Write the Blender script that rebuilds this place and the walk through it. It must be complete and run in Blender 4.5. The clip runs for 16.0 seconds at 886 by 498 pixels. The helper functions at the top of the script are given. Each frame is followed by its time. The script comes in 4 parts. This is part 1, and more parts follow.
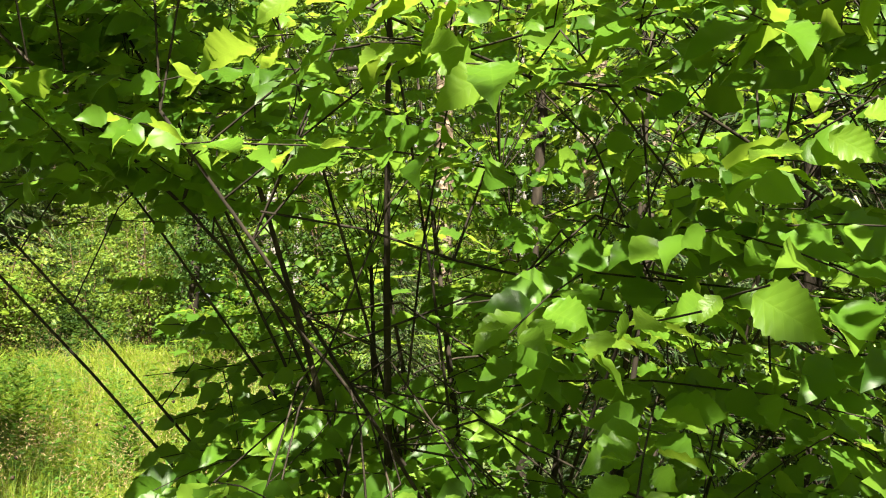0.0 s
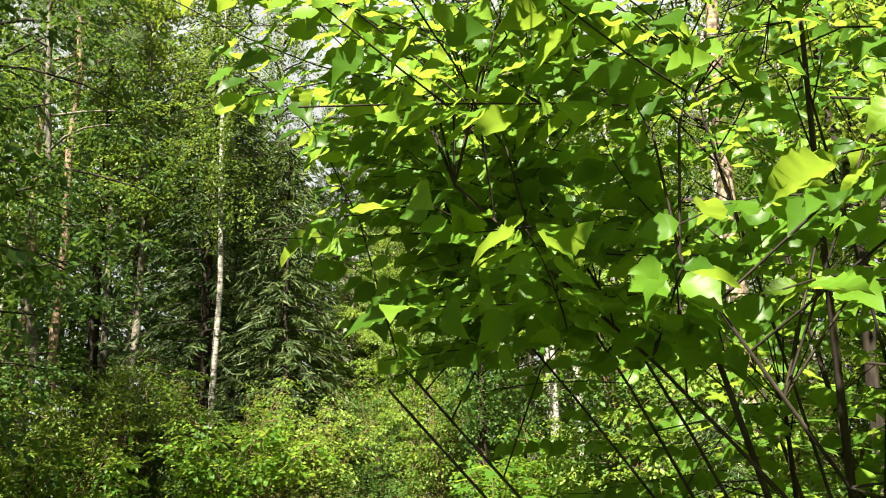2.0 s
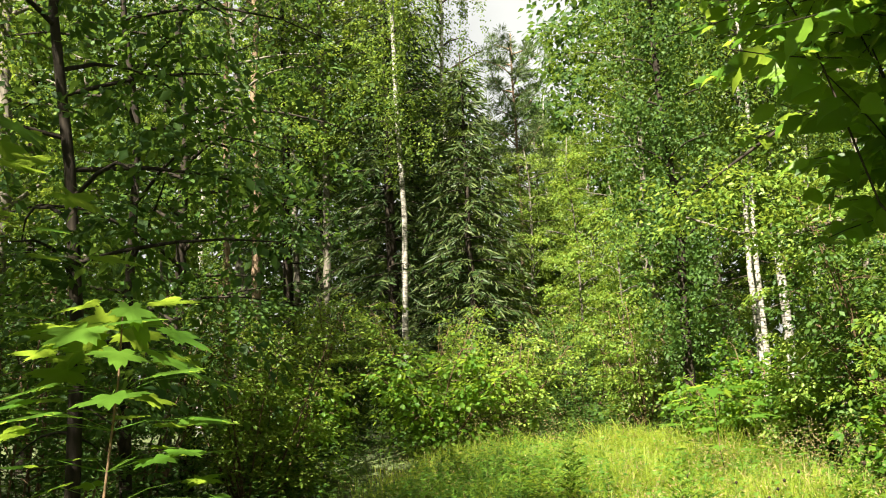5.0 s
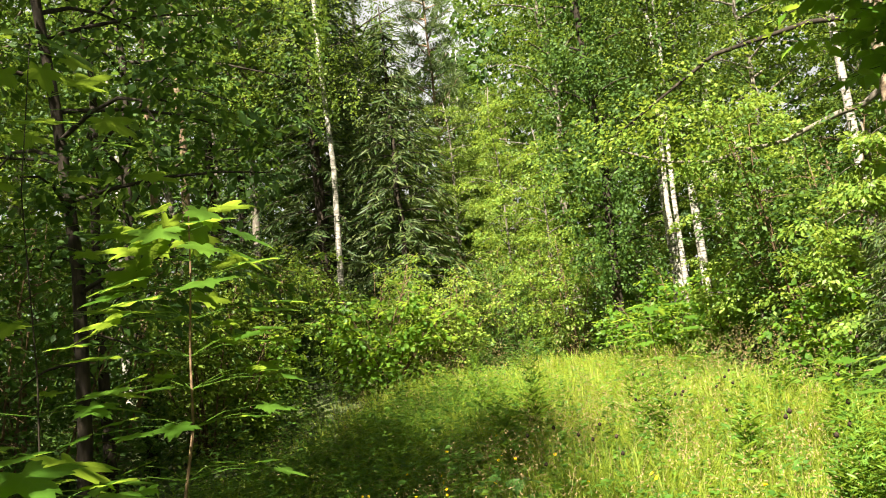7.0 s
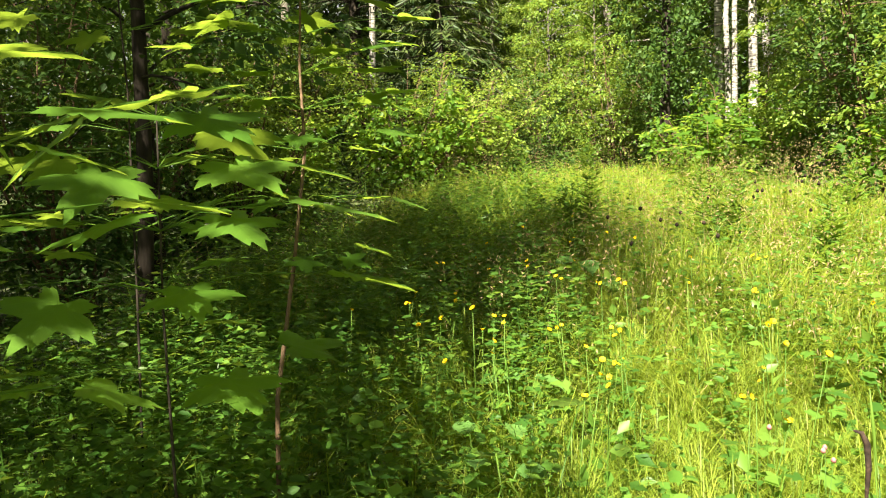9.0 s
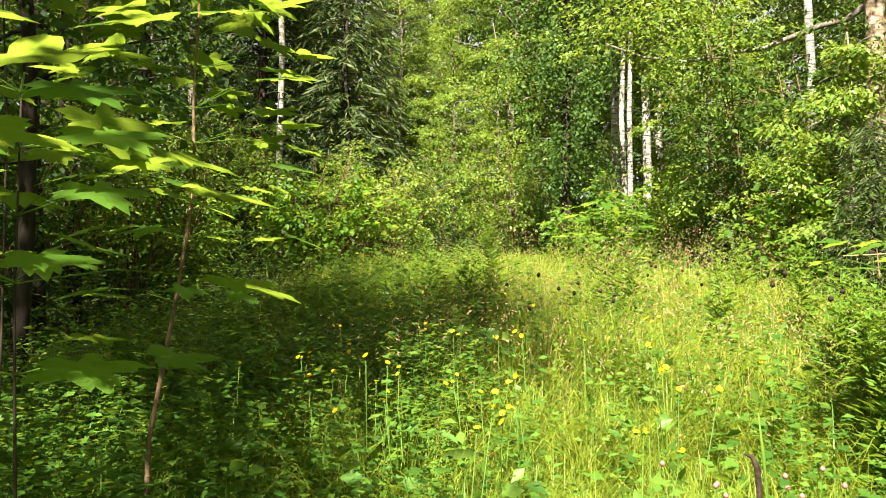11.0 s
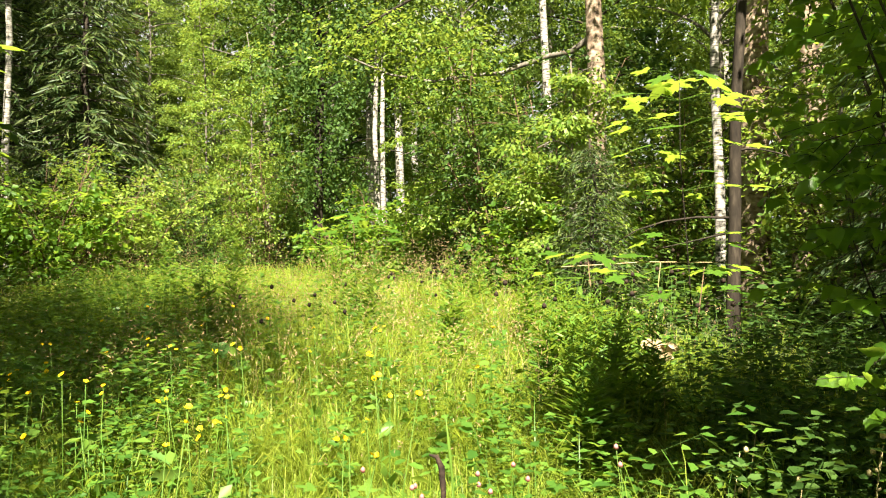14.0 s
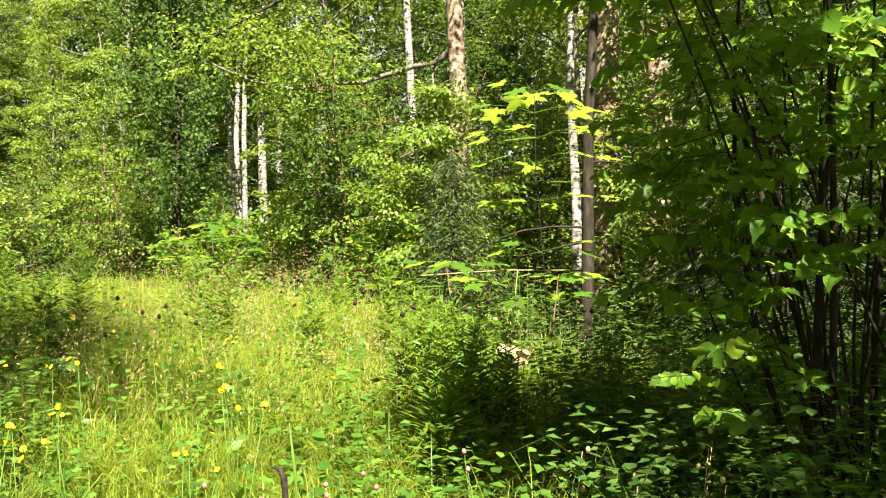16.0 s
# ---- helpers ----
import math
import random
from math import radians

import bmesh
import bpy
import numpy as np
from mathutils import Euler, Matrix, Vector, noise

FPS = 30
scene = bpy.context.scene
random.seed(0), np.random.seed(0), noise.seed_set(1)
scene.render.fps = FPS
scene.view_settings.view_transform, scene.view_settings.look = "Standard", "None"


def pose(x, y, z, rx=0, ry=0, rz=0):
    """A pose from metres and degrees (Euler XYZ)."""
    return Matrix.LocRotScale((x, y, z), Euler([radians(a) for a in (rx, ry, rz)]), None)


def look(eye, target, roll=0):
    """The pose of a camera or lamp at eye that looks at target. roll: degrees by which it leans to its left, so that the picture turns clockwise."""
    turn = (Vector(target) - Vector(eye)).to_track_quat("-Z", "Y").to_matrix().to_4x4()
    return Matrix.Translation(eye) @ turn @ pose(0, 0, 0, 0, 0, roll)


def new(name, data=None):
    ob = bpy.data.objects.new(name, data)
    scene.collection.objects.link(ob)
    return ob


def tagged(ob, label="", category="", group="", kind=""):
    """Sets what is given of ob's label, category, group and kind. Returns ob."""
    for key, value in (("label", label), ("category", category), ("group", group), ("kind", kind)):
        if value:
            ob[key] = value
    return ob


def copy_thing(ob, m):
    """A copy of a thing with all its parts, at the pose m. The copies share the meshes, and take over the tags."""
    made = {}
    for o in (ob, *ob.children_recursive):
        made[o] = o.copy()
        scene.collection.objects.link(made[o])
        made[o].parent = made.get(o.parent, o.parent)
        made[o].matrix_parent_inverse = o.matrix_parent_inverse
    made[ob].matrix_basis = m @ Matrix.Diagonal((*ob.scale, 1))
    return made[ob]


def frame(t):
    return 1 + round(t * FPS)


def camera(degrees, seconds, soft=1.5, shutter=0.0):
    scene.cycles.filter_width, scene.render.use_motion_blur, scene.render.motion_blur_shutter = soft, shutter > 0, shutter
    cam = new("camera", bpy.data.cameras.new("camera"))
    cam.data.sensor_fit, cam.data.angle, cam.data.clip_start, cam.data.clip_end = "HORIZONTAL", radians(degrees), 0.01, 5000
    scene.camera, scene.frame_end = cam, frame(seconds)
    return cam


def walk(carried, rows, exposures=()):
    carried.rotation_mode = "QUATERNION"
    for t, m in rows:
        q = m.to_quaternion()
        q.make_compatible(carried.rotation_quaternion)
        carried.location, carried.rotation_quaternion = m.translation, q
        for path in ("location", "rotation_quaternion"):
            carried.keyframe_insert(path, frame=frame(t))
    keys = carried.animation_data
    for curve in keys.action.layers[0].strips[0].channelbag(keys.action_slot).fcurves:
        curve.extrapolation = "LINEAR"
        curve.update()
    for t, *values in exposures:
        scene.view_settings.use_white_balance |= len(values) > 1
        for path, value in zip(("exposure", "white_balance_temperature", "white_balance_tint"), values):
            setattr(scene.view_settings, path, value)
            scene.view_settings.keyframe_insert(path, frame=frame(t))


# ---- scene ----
cam = camera(55.5, 16.0, soft=1.1)
PATH = [
    (0, (-0.343, 0.561, 1.730), (-0.382, 2.558, 1.844), 1.3),
    (0.5, (-0.472, 0.621, 1.735), (-0.641, 2.603, 1.940), -0.9),
    (1, (-0.572, 0.690, 1.761), (-0.867, 2.641, 2.088), -2.5),
    (1.5, (-0.671, 0.717, 1.777), (-1.146, 2.614, 2.198), -1.9),
    (2, (-0.717, 0.662, 1.761), (-1.331, 2.510, 2.214), -1.4),
    (2.5, (-0.864, 0.690, 1.771), (-1.529, 2.520, 2.233), -3.1),
    (3, (-0.978, 0.615, 1.802), (-1.679, 2.437, 2.240), -6.1),
    (3.5, (-1.069, 0.614, 1.793), (-1.926, 2.373, 2.210), -6.4),
    (4, (-1.099, 0.648, 1.779), (-2.098, 2.327, 2.207), -4.9),
    (4.5, (-1.166, 0.713, 1.740), (-2.188, 2.384, 2.143), -2.9),
    (5, (-1.287, 0.728, 1.678), (-2.257, 2.448, 1.991), -2.9),
    (5.2, (-1.384, 0.716, 1.682), (-2.343, 2.449, 1.958), -3.1),
    (7.3, (-1.700, 0.044, 1.302), (-2.447, 1.892, 1.465), -6.0),
    (7.5, (-1.816, 0.030, 1.254), (-2.565, 1.882, 1.348), -4.8),
    (8, (-2.069, 0.036, 1.197), (-2.882, 1.856, 1.033), -3.3),
    (8.2, (-2.102, 0.087, 1.193), (-2.949, 1.879, 0.929), -3.2),
    (10.3, (-2.215, 0.227, 0.889), (-2.936, 2.092, 0.862), 0.4),
    (10.5, (-2.199, 0.234, 0.887), (-2.897, 2.108, 0.881), 0.2),
    (11, (-2.163, 0.254, 0.886), (-2.774, 2.158, 0.902), -0.5),
    (11.5, (-2.137, 0.266, 0.888), (-2.660, 2.196, 0.902), -0.6),
    (12, (-2.112, 0.274, 0.885), (-2.563, 2.223, 0.899), -0.8),
    (12.5, (-2.092, 0.277, 0.884), (-2.477, 2.239, 0.906), -1.0),
    (13, (-2.058, 0.279, 0.889), (-2.360, 2.256, 0.918), -1.1),
    (13.5, (-2.012, 0.291, 0.888), (-2.189, 2.283, 0.919), -0.7),
    (14, (-1.993, 0.303, 0.868), (-2.058, 2.301, 0.912), -0.7),
    (14.5, (-2.003, 0.310, 0.851), (-1.969, 2.307, 0.936), -0.5),
    (15, (-1.981, 0.321, 0.850), (-1.847, 2.315, 0.939), -0.2),
    (15.5, (-1.956, 0.320, 0.851), (-1.754, 2.309, 0.923), -0.6),
    (16, (-1.934, 0.318, 0.856), (-1.688, 2.301, 0.920), -1.1),
]
walk(cam, [(t, look(eye, target, roll)) for t, eye, target, roll in PATH], exposures=[(0.0, 2.5, 6800, 7), (5.0, 2.5, 6850, 8), (8.0, 2.65, 7000, 10), (16.0, 2.65, 7000, 10)])

# ---------- world, sun, exposure ----------
SUN_AZ = math.atan2(0.06, -0.998)          # clockwise from +y
SUN_EL = radians(52)
SUN_DIR = Vector((math.sin(SUN_AZ) * math.cos(SUN_EL), math.cos(SUN_AZ) * math.cos(SUN_EL), math.sin(SUN_EL)))
world = bpy.data.worlds.new("summer_sky")
scene.world = world
world.use_nodes = True
wn = world.node_tree.nodes
sky = wn.new("ShaderNodeTexSky")
sky.sky_type = "NISHITA"
sky.sun_disc = False
sky.sun_elevation, sky.sun_rotation = SUN_EL, SUN_AZ
sky.dust_density, sky.ozone_density = 3.0, 0.6
haze = wn.new("ShaderNodeMix")                # thin bright summer haze over the blue
haze.data_type = "RGBA"
cloud = wn.new("ShaderNodeTexNoise")
cloud.inputs["Scale"].default_value, cloud.inputs["Detail"].default_value = 2.2, 6
veil = wn.new("ShaderNodeMapRange")
veil.inputs[1].default_value, veil.inputs[2].default_value, veil.inputs[3].default_value, veil.inputs[4].default_value = 0.3, 0.55, 0.6, 1.0
world.node_tree.links.new(cloud.outputs[0], veil.inputs[0])
look_up = wn.new("ShaderNodeTexCoord")          # the haze thickens towards the horizon
split = wn.new("ShaderNodeSeparateXYZ")
low = wn.new("ShaderNodeMapRange")
low.inputs[1].default_value, low.inputs[2].default_value, low.inputs[3].default_value, low.inputs[4].default_value = 0.5, 0.68, 1.0, 0.05
both = wn.new("ShaderNodeMath")
both.operation = "MULTIPLY"
world.node_tree.links.new(look_up.outputs["Generated"], split.inputs[0])
world.node_tree.links.new(split.outputs[2], low.inputs[0])
world.node_tree.links.new(low.outputs[0], both.inputs[0])
world.node_tree.links.new(veil.outputs[0], both.inputs[1])
world.node_tree.links.new(both.outputs[0], haze.inputs[0])
world.node_tree.links.new(sky.outputs[0], haze.inputs[6])
haze.inputs[7].default_value = (19, 19.5, 19.5, 1)
world.node_tree.links.new(haze.outputs[2], wn["Background"].inputs[0])
wn["Background"].inputs[1].default_value = 0.0092
sun = new("sun", bpy.data.lights.new("sun", "SUN"))
sun.data.energy, sun.data.angle, sun.data.color = 5.0, radians(0.53), (1.0, 0.94, 0.82)
sun.matrix_world = look(SUN_DIR * 60, (0, 0, 0))

rng = np.random.default_rng(7)


# ---------- materials ----------
def graph(name):
    m = bpy.data.materials.new(name)
    m.use_nodes = True
    nt = m.node_tree
    return m, nt, nt.nodes["Principled BSDF"], nt.nodes["Material Output"]


def ramp(nt, src, stops):
    r = nt.nodes.new("ShaderNodeValToRGB")
    el = r.color_ramp.elements
    while len(el) < len(stops):
        el.new(0.5)
    for e, (p, c) in zip(el, stops):
        e.position, e.color = p, (*c, 1)
    nt.links.new(src, r.inputs[0])
    return r.outputs[0]


def noise_at(nt, scale, stretch=(1, 1, 1), detail=4.0):
    co = nt.nodes.new("ShaderNodeTexCoord")
    mp = nt.nodes.new("ShaderNodeMapping")
    mp.inputs["Scale"].default_value = stretch
    n = nt.nodes.new("ShaderNodeTexNoise")
    n.inputs["Scale"].default_value, n.inputs["Detail"].default_value = scale, detail
    nt.links.new(co.outputs["Object"], mp.inputs[0])
    nt.links.new(mp.outputs[0], n.inputs["Vector"])
    return n.outputs[0]


def maths(nt, op, a, b):
    n = nt.nodes.new("ShaderNodeMath")
    n.operation = op
    for i, v in enumerate((a, b)):
        if isinstance(v, (int, float)):
            n.inputs[i].default_value = v
        elif v is not None:
            nt.links.new(v, n.inputs[i])
    return n.outputs[0]


def bump(nt, src, bsdf, strength, dist):
    b = nt.nodes.new("ShaderNodeBump")
    b.inputs["Strength"].default_value, b.inputs["Distance"].default_value = strength, dist
    nt.links.new(src, b.inputs["Height"])
    nt.links.new(b.outputs[0], bsdf.inputs["Normal"])


def leaf_material(name, dark, mid, light, glow, through_light=0.45, rough=0.42, grain=60.0, veins=0):
    """A leaf: green that differs from leaf to leaf, mottled, with light passing through it."""
    m, nt, b, out = graph(name)
    geo = nt.nodes.new("ShaderNodeNewGeometry")
    inf = nt.nodes.new("ShaderNodeObjectInfo")
    mott = noise_at(nt, grain, detail=3)
    pick = maths(nt, "ADD", maths(nt, "MULTIPLY", geo.outputs["Random Per Island"], 0.55), maths(nt, "MULTIPLY", mott, 0.2))
    pick = maths(nt, "ADD", pick, maths(nt, "MULTIPLY", inf.outputs["Random"], 0.3))
    col = ramp(nt, pick, [(0.15, dark), (0.5, mid), (0.9, light)])
    nt.links.new(col, b.inputs["Base Color"])
    if veins:
        co = nt.nodes.new("ShaderNodeTexCoord")
        xyz = nt.nodes.new("ShaderNodeSeparateXYZ")
        nt.links.new(co.outputs["Object"], xyz.inputs[0])
        rise = maths(nt, "SUBTRACT", xyz.outputs[0], maths(nt, "MULTIPLY", maths(nt, "ABSOLUTE", xyz.outputs[1], None), 0.75))
        wave = maths(nt, "ABSOLUTE", maths(nt, "SINE", maths(nt, "MULTIPLY", rise, 3.1416 * veins), None), None)
        rib = maths(nt, "MINIMUM", wave, maths(nt, "MULTIPLY", maths(nt, "ABSOLUTE", xyz.outputs[1], None), 22.0))
        line = nt.nodes.new("ShaderNodeMapRange")
        line.inputs[1].default_value, line.inputs[2].default_value, line.inputs[3].default_value, line.inputs[4].default_value = 0.0, 0.2, 0.09, 0.0
        nt.links.new(rib, line.inputs[0])
        pale = nt.nodes.new("ShaderNodeMix")
        pale.data_type = "RGBA"
        nt.links.new(line.outputs[0], pale.inputs[0])
        nt.links.new(col, pale.inputs[6])
        pale.inputs[7].default_value = (*[min(1, v * 2.2) for v in light], 1)
        col = pale.outputs[2]
        nt.links.new(col, b.inputs["Base Color"])
        bump(nt, rib, b, 0.08, 0.006)
    b.inputs["Roughness"].default_value = rough
    b.inputs["Specular IOR Level"].default_value = 0.2
    tr = nt.nodes.new("ShaderNodeBsdfTranslucent")
    mc = nt.nodes.new("ShaderNodeMix")
    mc.data_type = "RGBA"
    mc.inputs[0].default_value = 0.6
    nt.links.new(col, mc.inputs[6])
    mc.inputs[7].default_value = (*glow, 1)
    nt.links.new(mc.outputs[2], tr.inputs[0])
    mx = nt.nodes.new("ShaderNodeMixShader")
    mx.inputs[0].default_value = through_light
    nt.links.new(b.outputs[0], mx.inputs[1])
    nt.links.new(tr.outputs[0], mx.inputs[2])
    nt.links.new(mx.outputs[0], out.inputs[0])
    return m


def bark_material(name, stops, scale, stretch, rough=0.85, relief=0.6):
    m, nt, b, out = graph(name)
    n = noise_at(nt, scale, stretch, 6)
    n2 = noise_at(nt, 1.3, (1, 1, 1), 3)
    mix = maths(nt, "ADD", maths(nt, "MULTIPLY", n, 0.8), maths(nt, "MULTIPLY", n2, 0.2))
    nt.links.new(ramp(nt, mix, stops), b.inputs["Base Color"])
    b.inputs["Roughness"].default_value = rough
    b.inputs["Specular IOR Level"].default_value = 0.15
    bump(nt, n, b, relief, 0.01)
    return m


HAZEL = leaf_material("hazel_leaf", (0.024, 0.065, 0.007), (0.07, 0.155, 0.014), (0.19, 0.29, 0.035), (0.42, 0.58, 0.06), 0.45, 0.4, 9)
HAZEL_NEAR = leaf_material("hazel_leaf_veined", (0.034, 0.085, 0.009), (0.08, 0.17, 0.016), (0.19, 0.28, 0.034), (0.43, 0.58, 0.06), 0.46, 0.4, 5, 7)
MAPLE = leaf_material("maple_leaf", (0.03, 0.085, 0.01), (0.055, 0.13, 0.016), (0.10, 0.19, 0.025), (0.46, 0.62, 0.06), 0.5, 0.45, 5, 6)
BIRCHLEAF = leaf_material("birch_leaf", (0.014, 0.036, 0.006), (0.05, 0.098, 0.014), (0.16, 0.22, 0.04), (0.34, 0.46, 0.05), 0.38, 0.55, 20)
SHRUBLEAF = leaf_material("shrub_leaf", (0.03, 0.07, 0.01), (0.085, 0.155, 0.022), (0.20, 0.27, 0.05), (0.42, 0.52, 0.06), 0.4, 0.42, 20)
# DEEPLEAF: green darkened in the colour itself, mostly for foliage in shade
DEEPLEAF = leaf_material("shade_dark_leaf", (0.016, 0.042, 0.01), (0.032, 0.075, 0.014), (0.07, 0.13, 0.028), (0.2, 0.32, 0.04), 0.36, 0.58, 20)
NEEDLE = leaf_material("spruce_needle", (0.018, 0.036, 0.012), (0.03, 0.06, 0.018), (0.075, 0.1, 0.028), (0.12, 0.16, 0.03), 0.22, 0.5, 20)
PINENEEDLE = leaf_material("pine_needle", (0.045, 0.075, 0.028), (0.075, 0.115, 0.04), (0.12, 0.16, 0.06), (0.2, 0.26, 0.08), 0.3, 0.5, 20)
GRASS = leaf_material("grass_blade", (0.06, 0.12, 0.014), (0.15, 0.215, 0.026), (0.29, 0.325, 0.06), (0.56, 0.62, 0.07), 0.45, 0.45, 1.1)
DRYGRASS = leaf_material("grass_panicle", (0.24, 0.16, 0.08), (0.36, 0.25, 0.14), (0.48, 0.36, 0.21), (0.4, 0.3, 0.12), 0.3, 0.7, 8)
HERB = leaf_material("herb_leaf", (0.03, 0.085, 0.014), (0.07, 0.155, 0.022), (0.16, 0.25, 0.04), (0.40, 0.54, 0.05), 0.4, 0.42, 3)
DOCK = leaf_material("dock_leaf", (0.05, 0.125, 0.03), (0.08, 0.175, 0.04), (0.12, 0.225, 0.055), (0.3, 0.45, 0.08), 0.35, 0.4, 12)
FERN = leaf_material("fern_frond", (0.05, 0.13, 0.02), (0.09, 0.19, 0.03), (0.13, 0.24, 0.04), (0.4, 0.55, 0.05), 0.42, 0.45, 12)
YELLOW = leaf_material("yellow_petal", (0.75, 0.45, 0.01), (0.85, 0.55, 0.01), (0.9, 0.62, 0.03), (0.9, 0.6, 0.02), 0.3, 0.5, 30)
PINK = leaf_material("dusty_pink_petal", (0.35, 0.12, 0.13), (0.45, 0.18, 0.18), (0.5, 0.25, 0.22), (0.5, 0.2, 0.2), 0.3, 0.6, 30)
STRAW = leaf_material("straw_stem", (0.3, 0.23, 0.1), (0.4, 0.32, 0.16), (0.5, 0.42, 0.22), (0.4, 0.3, 0.12), 0.2, 0.6, 20)
BIRCHBARK = bark_material("birch_bark", [(0.38, (0.05, 0.045, 0.04)), (0.46, (0.2, 0.185, 0.16)), (0.57, (0.33, 0.315, 0.28)), (0.8, (0.46, 0.44, 0.40))], 3.2, (3, 3, 14), 0.7, 0.3)
GREYBARK = bark_material("grey_bark", [(0.3, (0.045, 0.04, 0.032)), (0.5, (0.12, 0.105, 0.085)), (0.7, (0.22, 0.2, 0.165))], 9, (3, 3, 0.8))
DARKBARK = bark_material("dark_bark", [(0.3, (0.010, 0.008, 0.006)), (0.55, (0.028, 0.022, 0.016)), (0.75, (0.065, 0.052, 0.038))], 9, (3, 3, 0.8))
PINEBARK = bark_material("pine_bark", [(0.3, (0.08, 0.055, 0.04)), (0.5, (0.19, 0.13, 0.085)), (0.7, (0.3, 0.22, 0.15))], 10, (3, 3, 1))
FLAKEBARK = bark_material("flaking_bark", [(0.36, (0.06, 0.045, 0.035)), (0.46, (0.16, 0.115, 0.08)), (0.58, (0.29, 0.225, 0.165)), (0.7, (0.40, 0.335, 0.27))], 7, (2, 2, 3), 0.85, 0.9)
TWIG = bark_material("twig_bark", [(0.3, (0.05, 0.032, 0.02)), (0.55, (0.13, 0.085, 0.05)), (0.75, (0.22, 0.15, 0.09))], 30, (1, 1, 1))
DEADWOOD = bark_material("dead_twig", [(0.3, (0.16, 0.12, 0.09)), (0.55, (0.3, 0.25, 0.2)), (0.75, (0.42, 0.37, 0.3))], 30, (1, 1, 1))
SEEDHEAD = bark_material("seed_head", [(0.3, (0.012, 0.009, 0.007)), (0.55, (0.03, 0.02, 0.014)), (0.75, (0.07, 0.045, 0.03))], 60, (1, 1, 1))


def soil_material():
    m, nt, b, out = graph("meadow_soil")
    n = noise_at(nt, 1.1, (1, 1, 1), 8)
    n2 = noise_at(nt, 14, (1, 1, 1), 6)
    mix = maths(nt, "ADD", maths(nt, "MULTIPLY", n, 0.55), maths(nt, "MULTIPLY", n2, 0.45))
    nt.links.new(ramp(nt, mix, [(0.3, (0.018, 0.02, 0.008)), (0.5, (0.045, 0.06, 0.018)), (0.68, (0.09, 0.12, 0.03))]), b.inputs["Base Color"])
    b.inputs["Roughness"].default_value = 0.95
    bump(nt, n2, b, 0.8, 0.03)
    return m


SOIL = soil_material()


# ---------- mesh tools ----------
def gz(x, y):
    """Height of the ground."""
    x, y = np.asarray(x, float), np.asarray(y, float)
    z = -0.32 + 0.074 * np.clip(y - 1.8, 0, 12) + 0.55 * np.exp(-((x + 0.1) ** 2 + (y - 0.6) ** 2) / 1.2 ** 2)
    return z + 0.03 * np.sin(1.7 * x + 0.6) * np.cos(1.3 * y) + 0.05 * np.sin(0.5 * x) * np.sin(0.43 * y + 1)


def soup(name, V, F, mat, smooth=False):
    """A mesh of triangles."""
    V, F = np.asarray(V, np.float32), np.asarray(F, np.int32)
    me = bpy.data.meshes.new(name)
    me.vertices.add(len(V))
    me.vertices.foreach_set("co", V.ravel())
    me.loops.add(F.size)
    me.loops.foreach_set("vertex_index", F.ravel())
    me.polygons.add(len(F))
    me.polygons.foreach_set("loop_start", np.arange(0, F.size, 3, dtype=np.int32))
    if smooth:
        me.polygons.foreach_set("use_smooth", np.ones(len(F), bool))
    me.update(calc_edges=True)
    me.materials.append(mat)
    return me


def join(pieces):
    vs, fs, k = [], [], 0
    for V, F in pieces:
        vs.append(V)
        fs.append(np.asarray(F) + k)
        k += len(V)
    return np.concatenate(vs), np.concatenate(fs)


def unit(a):
    return a / np.maximum(np.linalg.norm(a, axis=-1, keepdims=True), 1e-9)


def tube(points, radii, n=7):
    """A tapered limb along points."""
    P = np.asarray(points, float)
    T = unit(np.gradient(P, axis=0))
    ref = np.where(np.abs(T[:, 2:3]) > 0.9, [[1.0, 0, 0]], [[0, 0, 1.0]])
    A = unit(np.cross(T, ref))
    for i in range(1, len(A)):
        A[i] = unit(A[i - 1] - T[i] * (A[i - 1] @ T[i]))
    B = np.cross(T, A)
    an = np.arange(n) * 2 * np.pi / n
    R = np.asarray(radii, float)[:, None, None]
    V = P[:, None] + R * (np.cos(an)[None, :, None] * A[:, None] + np.sin(an)[None, :, None] * B[:, None])
    F = []
    for i in range(len(P) - 1):
        for j in range(n):
            a, b = i * n + j, i * n + (j + 1) % n
            F += [(a, b, b + n), (a, b + n, a + n)]
    m = (len(P) - 1) * n
    F += [(m, m + j, m + j + 1) for j in range(1, n - 1)]
    return V.reshape(-1, 3), np.array(F)


SLIM = (np.array([(0, 0, 0), (0.45, 0.30, 0.07), (1, 0, -0.04), (0.45, -0.30, 0.07)]), np.array([(0, 2, 1), (0, 3, 2)]))
NEEDLES = (np.array([(0, 0.03, 0), (0.5, 0.13, -0.04), (1, 0, -0.12), (0.5, -0.13, -0.04), (0, -0.03, 0)]), np.array([(0, 2, 1), (0, 4, 2), (4, 3, 2)]))


